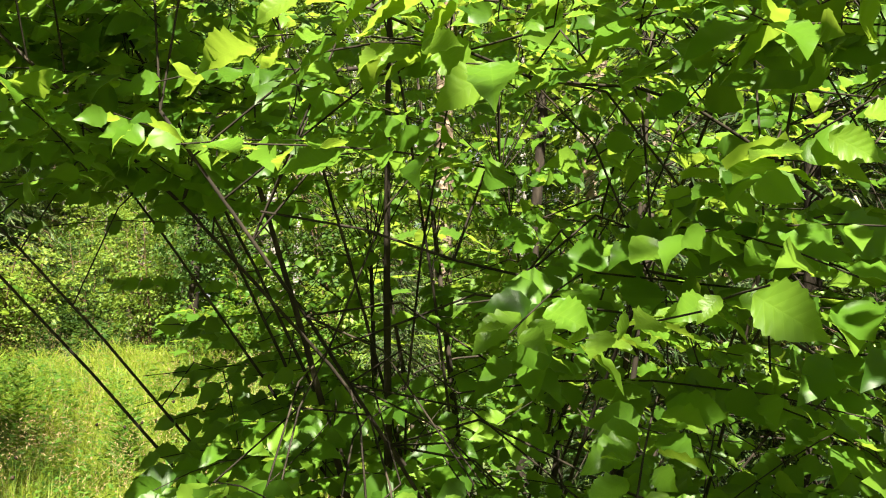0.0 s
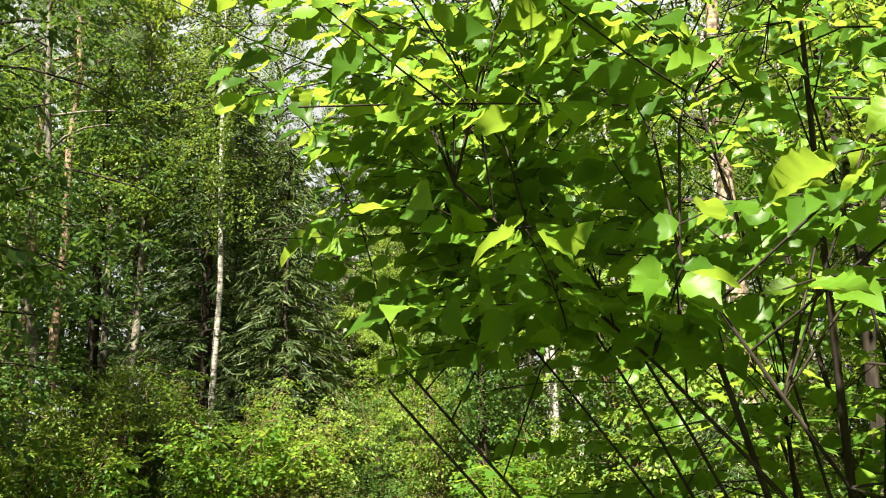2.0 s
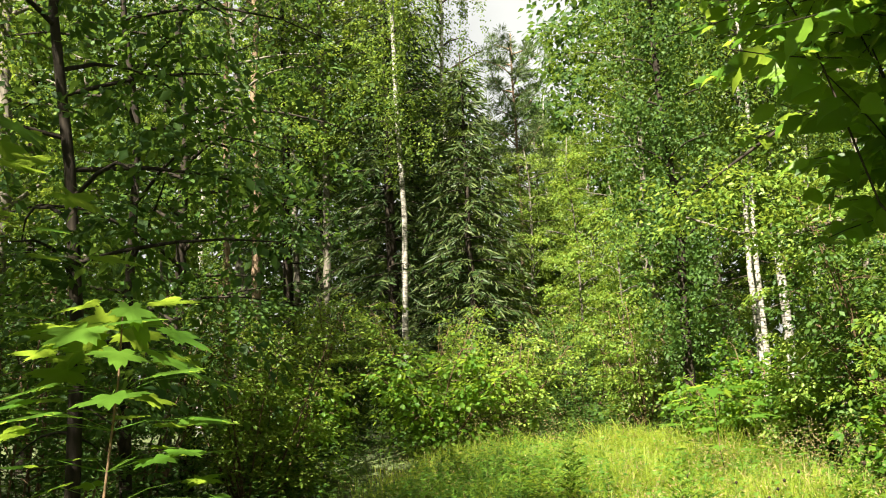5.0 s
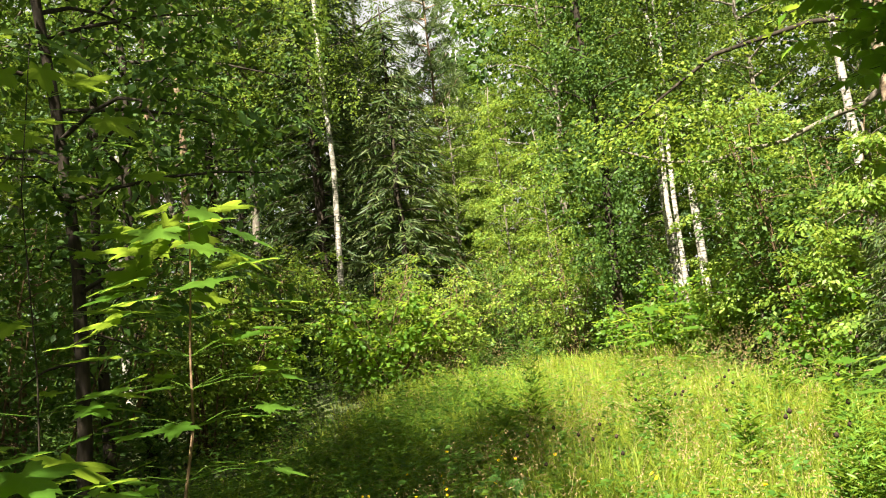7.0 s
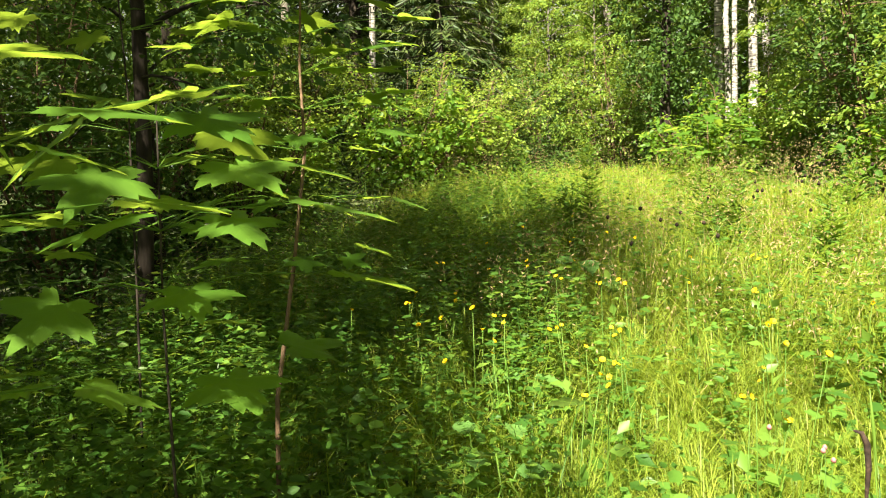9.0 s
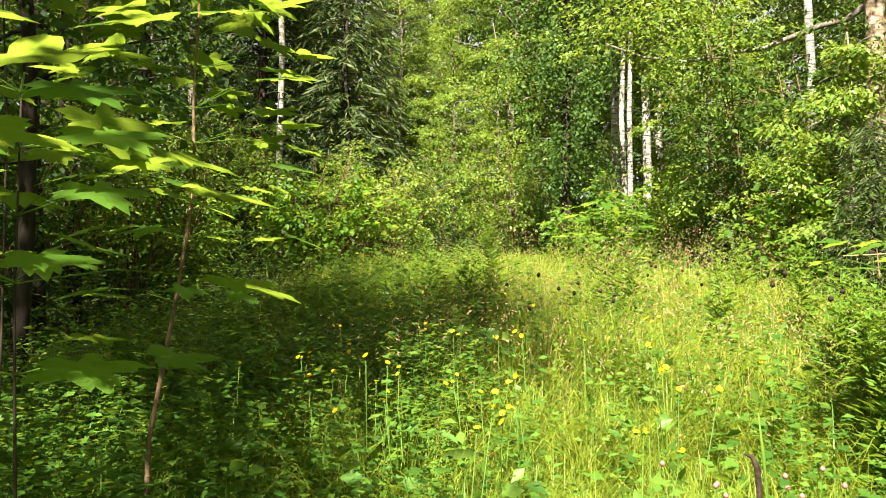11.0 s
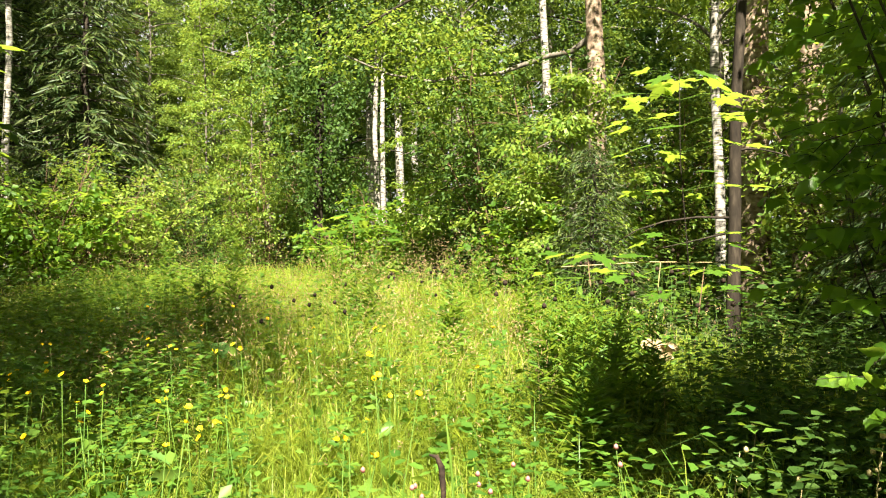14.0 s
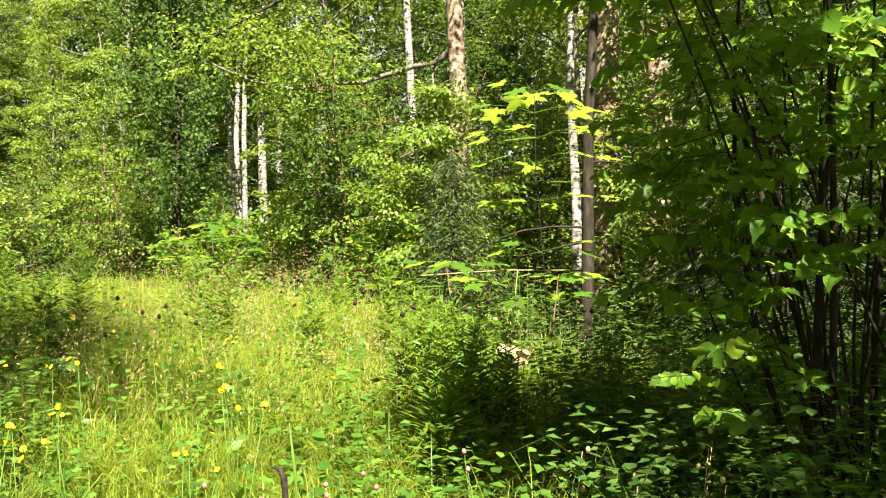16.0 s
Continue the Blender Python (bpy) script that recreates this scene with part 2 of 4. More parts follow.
def oval_leaf(n=13, width=0.40, curl=0.12, twist=0.0, teeth=0.07, ripple=0.03):
    """A broad, toothed leaf with a drawn-out tip, folded along the midrib, quilted between its side veins and rippled at the rim, one long."""
    V, F = [(0, 0, 0)], []
    for i in range(1, n):
        s = i / n
        w = width * math.sin(math.pi * s ** 0.72) ** 0.78 * (1 - 0.25 * s ** 6) * (1 + teeth if i % 2 else 1 - teeth)
        z = (0.014 if i % 2 else -0.014) + 0.05 * math.sin(math.pi * s) - curl * s * s
        V += [(s, 0, z - 0.30 * w), (s + 0.04, w, z + twist * s + ripple * math.sin(2.6 * i)), (s + 0.04, -w * 0.94, z - twist * s + ripple * math.sin(2.1 * i + 2))]
    V.append((1.14, 0, -curl * 1.4))
    F += [(0, 1, 2), (0, 3, 1)]
    for i in range(n - 2):
        m, u, l, m2, u2, l2 = (1 + 3 * i + k for k in range(6))
        F += [(m, m2, u2), (m, u2, u), (m, l, l2), (m, l2, m2)]
    m, u, l = (1 + 3 * (n - 2) + k for k in range(3))
    e = len(V) - 1
    F += [(m, e, u), (m, l, e)]
    return np.array(V, float), np.array(F)


def maple_leaf():
    """A five-lobed leaf with pointed teeth, one long, on a flat plane with drooping lobes."""
    tips = [(-2.25, 0.50), (-1.15, 0.80), (0, 1.0), (1.15, 0.80), (2.25, 0.50)]
    out = [(-2.9, 0.12)]
    for k, (a, r) in enumerate(tips):
        out += [(a - 0.36, r * 0.60), (a - 0.20, r * 0.82), (a - 0.13, r * 0.74), (a, r), (a + 0.13, r * 0.74), (a + 0.20, r * 0.82), (a + 0.36, r * 0.60)]
        if k < 4:
            out.append(((a + tips[k + 1][0]) / 2, 0.40))
    out.append((2.9, 0.12))
    V = [(0.28, 0, 0.03)]
    for a, r in out:
        V.append((0.28 + 0.72 * r * math.cos(a), 0.72 * r * math.sin(a), 0.03 - 0.13 * r * r + 0.03 * math.cos(5 * a)))
    n = len(out)
    F = [(0, i, i + 1) for i in range(1, n)] + [(0, n, 1)]
    return np.array(V, float), np.array(F)


OVAL = oval_leaf()
OVAL_LOW = (np.array([(0, 0, 0), (0.34, 0.32, 0.05), (0.74, 0.24, 0.02), (1, 0, -0.08), (0.74, -0.24, 0.02), (0.34, -0.32, 0.05)]), np.array([(0, 3, 2), (0, 2, 1), (0, 5, 4), (0, 4, 3)]))
LOBED = maple_leaf()


def strew(shape, P, along, normal, size, width=None):
    """Copies of one leaf shape: at P, pointing along, facing normal."""
    V, F = shape
    X = unit(np.asarray(along, float))
    N = np.asarray(normal, float)
    Y = unit(np.cross(N, X))
    Z = np.cross(X, Y)
    s = np.asarray(size, float).reshape(-1, 1, 1)
    w = s if width is None else np.asarray(width, float).reshape(-1, 1, 1)
    out = np.asarray(P)[:, None] + s * V[None, :, 0:1] * X[:, None] + w * V[None, :, 1:2] * Y[:, None] + s * V[None, :, 2:3] * Z[:, None]
    n = len(P)
    faces = F[None] + (np.arange(n) * len(V))[:, None, None]
    return out.reshape(-1, 3), faces.reshape(-1, 3)


def some(n, up=1.0):
    """n random directions that lean up."""
    d = rng.normal(size=(n, 3))
    d[:, 2] += up
    return unit(d)


def part(name, data, mat, parent, label="", smooth=False, kind=""):
    ob = new(name, soup(name, *data, mat, smooth))
    ob.parent = parent
    if label:
        ob["label"] = label
    if kind:
        ob["kind"] = kind
    return ob


def thing(name, x, y, label, category, group="", z=None, kind=""):
    e = new(name)
    e.empty_display_size = 0.2
    e.location = (x, y, float(gz(x, y)) - 0.03 if z is None else z)
    return tagged(e, label, category, group, kind)


def clusters(centres, n, spread, shape, size, up=0.8, droop=0.0, flat=1.0):
    """Leafy sprays round centres: each a shallow, uneven tier of leaves that hang over one another, with air between the tiers."""
    C = np.asarray(centres, float)
    m = len(C)
    turn = rng.uniform(0, 6.283, m)
    ahead = np.stack([np.cos(turn), np.sin(turn), rng.normal(size=m) * 0.22 - 0.12 * droop], 1)
    aside = np.stack([-np.sin(turn), np.cos(turn), rng.normal(size=m) * 0.25], 1)
    reach = spread * rng.uniform(1.1, 2.3, m)
    u = rng.uniform(-1, 1, (m, n))
    v = rng.normal(size=(m, n)) * 0.34 * (1.15 - 0.5 * np.abs(u))
    lift = rng.normal(size=(m, n)) * 0.13 * flat - 0.28 * u ** 2 - 0.4 * v ** 2
    r = reach[:, None, None]
    off = r * (u[..., None] * ahead[:, None] + v[..., None] * aside[:, None] + lift[..., None] * [0, 0, 1.0])
    P = (C[:, None] + off).reshape(-1, 3)
    way = np.sign(v)[..., None] * aside[:, None] * rng.uniform(0.3, 1.0, (m, n, 1)) + np.sign(u)[..., None] * ahead[:, None] * 0.7
    along = way.reshape(-1, 3) + rng.normal(size=P.shape) * 0.35 + [0, 0, -0.25 - 0.5 * droop]
    face = unit(off.reshape(-1, 3)) * 0.35 + rng.normal(size=P.shape) * 0.42 + [0, 0, 0.6 + up * 0.6]
    return strew(shape, P, along, face, size * rng.uniform(0.65, 1.25, len(P)))


def limb(start, way, length, sag=0.0, bend=0.15, steps=5):
    s = np.linspace(0, 1, steps)[:, None]
    side = rng.normal(size=3) * bend * length
    return np.asarray(start) + s * length * unit(np.asarray(way, float)) + (s * (1 - s)) * side + [0, 0, -sag * length] * s ** 2


def trunk_line(h, lean=(0, 0), wobble=0.1, steps=9):
    s = np.linspace(0, 1, steps)[:, None]
    w = rng.normal(size=(steps, 3)) * [wobble, wobble, 0] * np.minimum(s * 3, 1)
    return s * [lean[0] * h, lean[1] * h, h] + w * 0.4


def along_line(L, f):
    f = np.clip(f, 0, 1) * (len(L) - 1)
    i = min(int(f), len(L) - 2)
    return L[i] + (L[i + 1] - L[i]) * (f - i)


# ---------- trees ----------
def broadleaf(name, x, y, h, r, label, bark, leaf, group="", lean=(0, 0), base=0.3, spread=1.6, limbs=26, per=260, leafsize=0.075,
              droop=0.3, rise=0.5, shape=SLIM, clump=0.3, dead=0):
    """A tree: tapered trunk, limbs, a crown of small leaves in clumps with gaps."""
    t = thing(name, x, y, label, "tree", group)
    L = trunk_line(h, lean, 0.02 * h)
    f = np.linspace(0, 1, len(L))
    part("trunk", tube(L, r * (1.12 - 1.02 * f ** 0.9) + 0.006, 10), bark, t, smooth=True)
    wood, cents = [], []
    for k in range(limbs):
        fk = base + (0.97 - base) * ((k + rng.random()) / limbs)
        a = k * 2.4 + rng.normal() * 0.4
        prof = math.sin(math.pi * min(1, (fk - base) / (1 - base) * 0.75 + 0.22)) ** 0.7
        ln = spread * (0.55 + 0.6 * rng.random()) * prof
        b = limb(along_line(L, fk), (math.cos(a), math.sin(a), rise * rng.uniform(0.4, 1.5)), ln, droop * rng.uniform(0.5, 1.5))
        wood.append(tube(b, np.linspace(0.28 * r + 0.006, 0.005, 5), 5))
        for q in np.linspace(0.4, 1.0, 2 + int(ln * 1.3)):
            cents.append(along_line(b, q) + rng.normal(size=3) * 0.16 * ln)
    for k in range(dead):
        fk = rng.uniform(0.12, base)
        a = rng.uniform(0, 6.28)
        wood.append(tube(limb(along_line(L, fk), (math.cos(a), math.sin(a), 0.1), rng.uniform(0.4, 1.1), 0.3), np.linspace(0.012, 0.004, 5), 4))
    part("branchwork", join(wood), bark if bark is not BIRCHBARK else DARKBARK, t, kind="stuff")
    n = max(4, int(per * limbs / len(cents)))
    part("crown", clusters(cents, n, clump, shape, leafsize, 0.45, droop * 2, 0.75), leaf, t, kind="stuff")
    return t


def spruce(x, y, h, r, label, group="", spread=1.9, low=0.08, whorls=26, leaf=None, spray=0.3):
    """A spruce: drooping boughs in whorls, each hung with needle sprays."""
    t = thing("spruce_tree", x, y, label, "tree", group)
    L = trunk_line(h, (0, 0), 0.06)
    f = np.linspace(0, 1, len(L))
    part("trunk", tube(L, r * (1.1 - 1.05 * f) + 0.008, 9), DARKBARK, t, smooth=True)
    wood, P, A = [], [], []
    for k in range(whorls):
        fk = low + (0.98 - low) * (k / whorls)
        ln = spread * (1 - fk) ** 0.75 * rng.uniform(0.8, 1.15) + 0.15
        for j in range(6):
            a = j * 1.047 + k * 0.5 + rng.normal() * 0.15
            b = limb(along_line(L, fk), (math.cos(a), math.sin(a), 0.12), ln, 0.42, 0.06)
            wood.append(tube(b, np.linspace(0.009, 0.002, 5) * min(spread, 2), 4))
            side = np.array([-math.sin(a), math.cos(a), 0])
            for q in np.arange(0.2, 1.0, 0.09 / max(ln, 0.4)):
                c = along_line(b, q)
                for sg in (-1, 1):
                    for rep in range(2 if spread > 1 else 4):
                        P.append(c + rng.normal(size=3) * 0.04)
                        A.append(side * sg * rng.uniform(0.3, 1) + np.array([math.cos(a), math.sin(a), 0]) * 0.6 + [0, 0, rng.uniform(-0.9, 0.0)])
    part("branchwork", join(wood), DARKBARK, t, kind="stuff")
    n = len(P)
    part("crown", strew(NEEDLES, P, A, some(n, 0.8), spray * rng.uniform(0.5, 1.1, n), spray * rng.uniform(0.25, 0.6, n)), leaf or NEEDLE, t, kind="stuff")
    return t


def pine(x, y, h, r, label, group="", base=0.62, lean=(0, 0)):
    t = thing("pine_tree", x, y, label, "tree", group)
    L = trunk_line(h, lean, 0.1)
    f = np.linspace(0, 1, len(L))
    part("trunk", tube(L, r * (1.1 - 0.9 * f) + 0.008, 10), PINEBARK, t, smooth=True)
    wood, P, A = [], [], []
    for k in range(26):
        fk = base + (0.97 - base) * k / 26
        a = k * 2.4
        b = limb(along_line(L, fk), (math.cos(a), math.sin(a), 0.5), 1.7 * (1.1 - fk) ** 0.4 * rng.uniform(0.6, 1.1), 0.05)
        wood.append(tube(b, np.linspace(0.03, 0.006, 5), 4))
        for q in (0.45, 0.6, 0.75, 0.9, 1.0):
            c = along_line(b, q) + rng.normal(size=3) * 0.1
            d = some(60, 0.5)
            P.append(c + d * 0.08)
            A.append(d)
    part("branchwork", join(wood), PINEBARK, t, kind="stuff")
    P, A = np.concatenate(P), np.concatenate(A)
    part("crown", strew(NEEDLES, P, A, some(len(P), 0.3), rng.uniform(0.12, 0.24, len(P)), np.full(len(P), 0.07)), PINENEEDLE, t, kind="stuff")
    return t


def shrub(name, x, y, h, w, label, leaf, group="", stems=9, per=420, leafsize=0.075, shape=SLIM, category="shrub", clump=0.16, bark=None, low=0.12):
    """Many stems from one stool, each with leafy side shoots."""
    t = thing(name, x, y, label, category, group)
    wood, cents = [], []
    for k in range(stems):
        a = k * 2.4 + rng.normal() * 0.3
        out = w * rng.uniform(0.3, 1.0)
        hh = h * rng.uniform(0.65, 1.0)
        b = limb((rng.normal() * 0.06, rng.normal() * 0.06, 0), (math.cos(a) * out, math.sin(a) * out, hh), math.hypot(out, hh), 0.06, 0.12, 7)
        wood.append(tube(b, np.linspace(0.016, 0.004, 7), 5))
        for q in np.linspace(low, 1.0, 9):
            c = along_line(b, q)
            for j in range(2):
                d = unit(rng.normal(size=3) * [1, 1, 0.4]) * w * 0.32 * (1.15 - 0.6 * q)
                cents.append(c + d)
                wood.append(tube(np.array([c, c + d * 0.5 + [0, 0, 0.03], c + d]), (0.006, 0.004, 0.002), 3))
    part("branchwork", join(wood), bark or TWIG, t, kind="stuff")
    n = max(3, int(per * stems / len(cents)))
    part("crown", clusters(cents, n, clump, shape, leafsize, 0.5, 0.2, 0.7), leaf, t, kind="stuff")
    return t


def hanging_birch(x, y, h, r, label, group="", base=0.3, spread=1.7, limbs=30, per=330, lean=(0, 0), leafsize=0.07, dead=3, leaf=None, bark=None):
    """A birch whose twigs hang in long strings of leaves."""
    t = thing("birch_tree", x, y, label, "tree", group)
    L = trunk_line(h, lean, 0.012 * h)
    f = np.linspace(0, 1, len(L))
    part("trunk", tube(L, r * (1.12 - 1.02 * f ** 0.9) + 0.006, 12), bark or BIRCHBARK, t, smooth=True)
    wood, P = [], []
    for k in range(limbs):
        fk = base + (0.98 - base) * ((k + rng.random()) / limbs)
        a = k * 2.4 + rng.normal() * 0.4
        prof = math.sin(math.pi * min(1, (fk - base) / (1 - base) * 0.78 + 0.2)) ** 0.6
        ln = spread * rng.uniform(0.55, 1.1) * prof
        b = limb(along_line(L, fk), (math.cos(a), math.sin(a), 0.75), ln, 0.35)
        wood.append(tube(b, np.linspace(0.25 * r + 0.004, 0.004, 5), 5))
        for q in np.linspace(0.3, 1.0, 4 + int(2 * ln)):
            c = along_line(b, q) + rng.normal(size=3) * 0.14
            drop = rng.uniform(0.35, 1.25) * (0.6 + 0.4 * spread)
            m = max(6, int(per * limbs / (limbs * (5 + 2 * ln)) * rng.uniform(0.6, 1.4)))
            s = rng.random((m, 1))
            P.append(c + s * [0, 0, -drop] + rng.normal(size=(m, 3)) * [0.075, 0.075, 0.06])
    for k in range(dead):
        a = rng.uniform(0, 6.28)
        wood.append(tube(limb(along_line(L, rng.uniform(0.12, base)), (math.cos(a), math.sin(a), 0.0), rng.uniform(0.6, 1.3), 0.5), np.linspace(0.012, 0.003, 5), 4))
    part("branchwork", join(wood), DARKBARK, t, kind="stuff")
    P = np.concatenate(P)
    A = rng.normal(size=P.shape) * [1, 1, 0.6] + [0, 0, -0.7]
    part("crown", strew(SLIM, P, A, some(len(P), 0.35), leafsize * rng.uniform(0.7, 1.3, len(P))), leaf or BIRCHLEAF, t, kind="stuff")
    return t


# ---------- ground ----------
g = np.sinh(np.linspace(-6.2, 6.2, 150)) * 0.55
gx, gy = np.meshgrid(g - 2.5, g + 5.0, indexing="ij")
GV = np.stack([gx, gy, gz(gx, gy)], -1).reshape(-1, 3)
ii, jj = np.meshgrid(np.arange(149), np.arange(149), indexing="ij")
a0 = (ii * 150 + jj).ravel()
GF = np.concatenate([np.stack([a0, a0 + 150, a0 + 151], 1), np.stack([a0, a0 + 151, a0 + 1], 1)])
ground = new("ground", soup("ground", GV, GF, SOIL, True))
tagged(ground, "dark mossy soil under meadow grass and undergrowth", "ground", kind="structure")

# ---------- trees at the edge of the clearing ----------
hanging_birch(-10.0, 14.6, 17.5, 0.058, "slender white birch trunk, bare below, rising from a bright shrub", base=0.33, spread=1.4, limbs=40, per=520)
hanging_birch(-4.05, 17.5, 14.0, 0.078, "white birch trunk in a loose group of birches", "birches in a loose group", base=0.24, spread=1.5, per=640)
hanging_birch(-3.28, 15.8, 14.5, 0.074, "white birch with dark flecks in a loose group", "birches in a loose group", base=0.25, spread=1.5, per=640)
hanging_birch(-3.52, 14.7, 11.0, 0.042, "thin leaning birch in a loose group", "birches in a loose group", base=0.42, spread=1.0, lean=(0.025, 0.0))
hanging_birch(-3.62, 15.0, 11.0, 0.045, "thin upright birch in a loose group", "birches in a loose group", base=0.42, spread=1.0)
hanging_birch(-0.53, 15.7, 13.5, 0.085, "thin pale birch behind the long bare branch", base=0.42, spread=1.6)
# the dark weeping birch has its shade coloured in: darker leaf and bark
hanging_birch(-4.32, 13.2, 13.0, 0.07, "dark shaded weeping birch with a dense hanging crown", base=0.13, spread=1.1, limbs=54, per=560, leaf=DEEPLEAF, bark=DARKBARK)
hanging_birch(1.15, 11.0, 12.0, 0.06, "white birch seen between leafy saplings", base=0.4, spread=1.5)
pine(-12.55, 13.2, 14.0, 0.09, "slim pine with reddish upper bark")
pine(-13.5, 13.4, 14.0, 0.08, "slim pine beside another in the forest edge")
pine(-10.2, 20.8, 10.5, 0.06, "pine with a bare orange-brown trunk", base=0.6)
spruce(-11.1, 15.9, 14.5, 0.13, "dark spruce with drooping boughs behind the white birch", spread=2.2, whorls=34)
spruce(-13.8, 15.6, 14.0, 0.13, "tall dark spruce at the forest edge")
spruce(-9.2, 15.9, 8.0, 0.09, "spruce with browned boughs beside the birch", spread=1.7, whorls=30)
spruce(-11.8, 18.0, 11.0, 0.1, "shaded spruce deep behind the birch", spread=2.0, whorls=30)
spruce(-0.85, 8.2, 1.9, 0.022, "small pale young spruce at the meadow edge", spread=0.5, leaf=NEEDLE, spray=0.09)

# aspen with a long bare branch reaching over the clearing
aspen = thing("aspen_tree", -0.55, 10.0, "pale flaking aspen with a long bare crooked branch", "tree")
AL = trunk_line(11.0, (0.005, 0.0), 0.08)
part("trunk", tube(AL, 0.105 * (1.1 - 0.9 * np.linspace(0, 1, len(AL))) + 0.01, 12), FLAKEBARK, aspen, smooth=True)
az = float(gz(-0.55, 10.0))
BR = np.array([(-0.55, 10.0, 3.55), (-0.8, 10.0, 3.37), (-1.06, 9.98, 3.32), (-1.4, 9.95, 3.2), (-1.62, 9.95, 3.12), (-2.0, 9.93, 3.1), (-2.4, 9.9, 3.03), (-2.9, 9.9, 3.12), (-3.4, 9.9, 3.35)]) - [-0.55, 10.0, az]
BR2 = np.array([(-0.55, 10.0, 4.3), (-1.2, 9.9, 4.35), (-2.2, 9.8, 4.2), (-2.9, 9.8, 3.8), (-3.5, 9.8, 3.45)]) - [-0.55, 10.0, az]
part("bare_branch", tube(BR, np.linspace(0.038, 0.010, 9), 8), GREYBARK, aspen, "long crooked bare branch", True)
part("upper_branch", tube(BR2, np.linspace(0.035, 0.01, 5), 7), DARKBARK, aspen, smooth=True)
cen = [along_line(BR, q) + rng.normal(size=3) * [0.3, 0.3, 0.2] + [0, 0, 0.3] for q in rng.uniform(0.5, 1.0, 48)]
cen += [along_line(BR2, q) + rng.normal(size=3) * [0.3, 0.3, 0.25] for q in rng.uniform(0.3, 1.0, 14)]
cen += [along_line(AL, q) + rng.normal(size=3) * [0.9, 0.9, 0.5] for q in rng.uniform(0.58, 1.0, 90)]
part("crown", clusters(cen, 55, 0.2, SLIM, 0.065, 0.5, 0.5), SHRUBLEAF, aspen, kind="stuff")

# trees on the near edge
broadleaf("aspen_tree", 0.2, 7.5, 8.5, 0.05, "dark young tree trunk behind maple saplings", DARKBARK, SHRUBLEAF, base=0.36, spread=1.3, limbs=22, per=230, leafsize=0.08, dead=4)
broadleaf("aspen_tree", 0.9, 9.0, 11.0, 0.15, "thick pale trunk with flaking bark", FLAKEBARK, SHRUBLEAF, base=0.52, spread=1.9, limbs=26, per=260, lean=(0.02, 0), dead=4)
broadleaf("aspen_tree", 1.85, 10.0, 10.0, 0.17, "broken pale trunk with peeling bark", FLAKEBARK, BIRCHLEAF, base=0.52, spread=1.9, limbs=26, per=260)
# these four on the left carry their shade in the darker leaf colour
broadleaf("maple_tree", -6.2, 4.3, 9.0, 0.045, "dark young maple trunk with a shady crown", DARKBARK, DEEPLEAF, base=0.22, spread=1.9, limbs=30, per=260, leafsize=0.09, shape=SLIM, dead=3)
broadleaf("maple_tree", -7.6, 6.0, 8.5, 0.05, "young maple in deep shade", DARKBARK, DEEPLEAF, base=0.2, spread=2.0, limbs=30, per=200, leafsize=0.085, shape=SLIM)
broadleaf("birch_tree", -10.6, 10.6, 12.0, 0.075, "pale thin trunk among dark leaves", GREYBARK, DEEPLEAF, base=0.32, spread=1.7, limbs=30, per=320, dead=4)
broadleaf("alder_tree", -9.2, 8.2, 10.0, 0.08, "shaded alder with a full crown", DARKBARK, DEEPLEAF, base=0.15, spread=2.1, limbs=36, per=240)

# the deeper wood: a few kinds, repeated
proto = [
    broadleaf("alder_tree", -6.6, 19.5, 11.0, 0.11, "leafy alder in the sunlit forest wall", GREYBARK, BIRCHLEAF, "trees of the deeper wood", base=0.1, spread=2.3, limbs=44, per=640, leafsize=0.08),
    hanging_birch(-7.2, 25.0, 15.0, 0.12, "birch with a light hanging crown in the wood", "trees of the deeper wood", base=0.22, spread=2.2, limbs=40, per=620, leafsize=0.075),
    broadleaf("aspen_tree", 2.2, 14.5, 12.0, 0.12, "leafy aspen in the wood behind the clearing", GREYBARK, SHRUBLEAF, "trees of the deeper wood", base=0.15, spread=2.0, limbs=40, per=600, leafsize=0.078),
    spruce(-15.5, 19.0, 15.0, 0.14, "dark tall spruce in the wood", "trees of the deeper wood", spread=2.3),
]
spots = [(-2.2, 20, 0), (1.0, 19.5, 1), (4.2, 16.5, 0), (3.8, 12.3, 2), (5.0, 9.3, 2), (4.0, 7.0, 0), (-16.5, 14.5, 2), (-14.2, 10.5, 0), (-12.8, 8.0, 2),
         (-16.5, 11.0, 3), (-18.5, 17.5, 1), (-13.2, 22.5, 1), (-17.0, 23.5, 1), (-3.5, 24.5, 1), (0.5, 25.0, 0), (4.5, 22.0, 1),
         (-15.0, 5.0, 0), (-11.0, 5.2, 2), (-5.8, 23.0, 2), (6.0, 4.5, 2), (-12.0, 1.5, 2)]
for k, (x, y, kind) in enumerate(spots):
    s = 0.9 + 0.3 * ((k * 37) % 10) / 10
    copy_thing(proto[kind], pose(x, y, float(gz(x, y)) - 0.05, 0, 0, k * 67) @ Matrix.Scale(s, 4))
for k, (x, y, kind, s) in enumerate([(-11.2, 21.4, 0, 0.78), (-9.5, 19.7, 0, 0.62), (-12.6, 24.0, 0, 0.8), (-10.6, 23.0, 2, 0.7), (-9.3, 22.6, 0, 0.72), (-8.2, 20.6, 2, 0.62), (-10.9, 24.5, 1, 0.66), (-7.0, 21.5, 1, 0.7), (-12.2, 19.5, 0, 0.85)]):
    copy_thing(proto[kind], pose(x, y, float(gz(x, y)) - 0.05, 0, 0, k * 77) @ Matrix.Scale(s, 4))
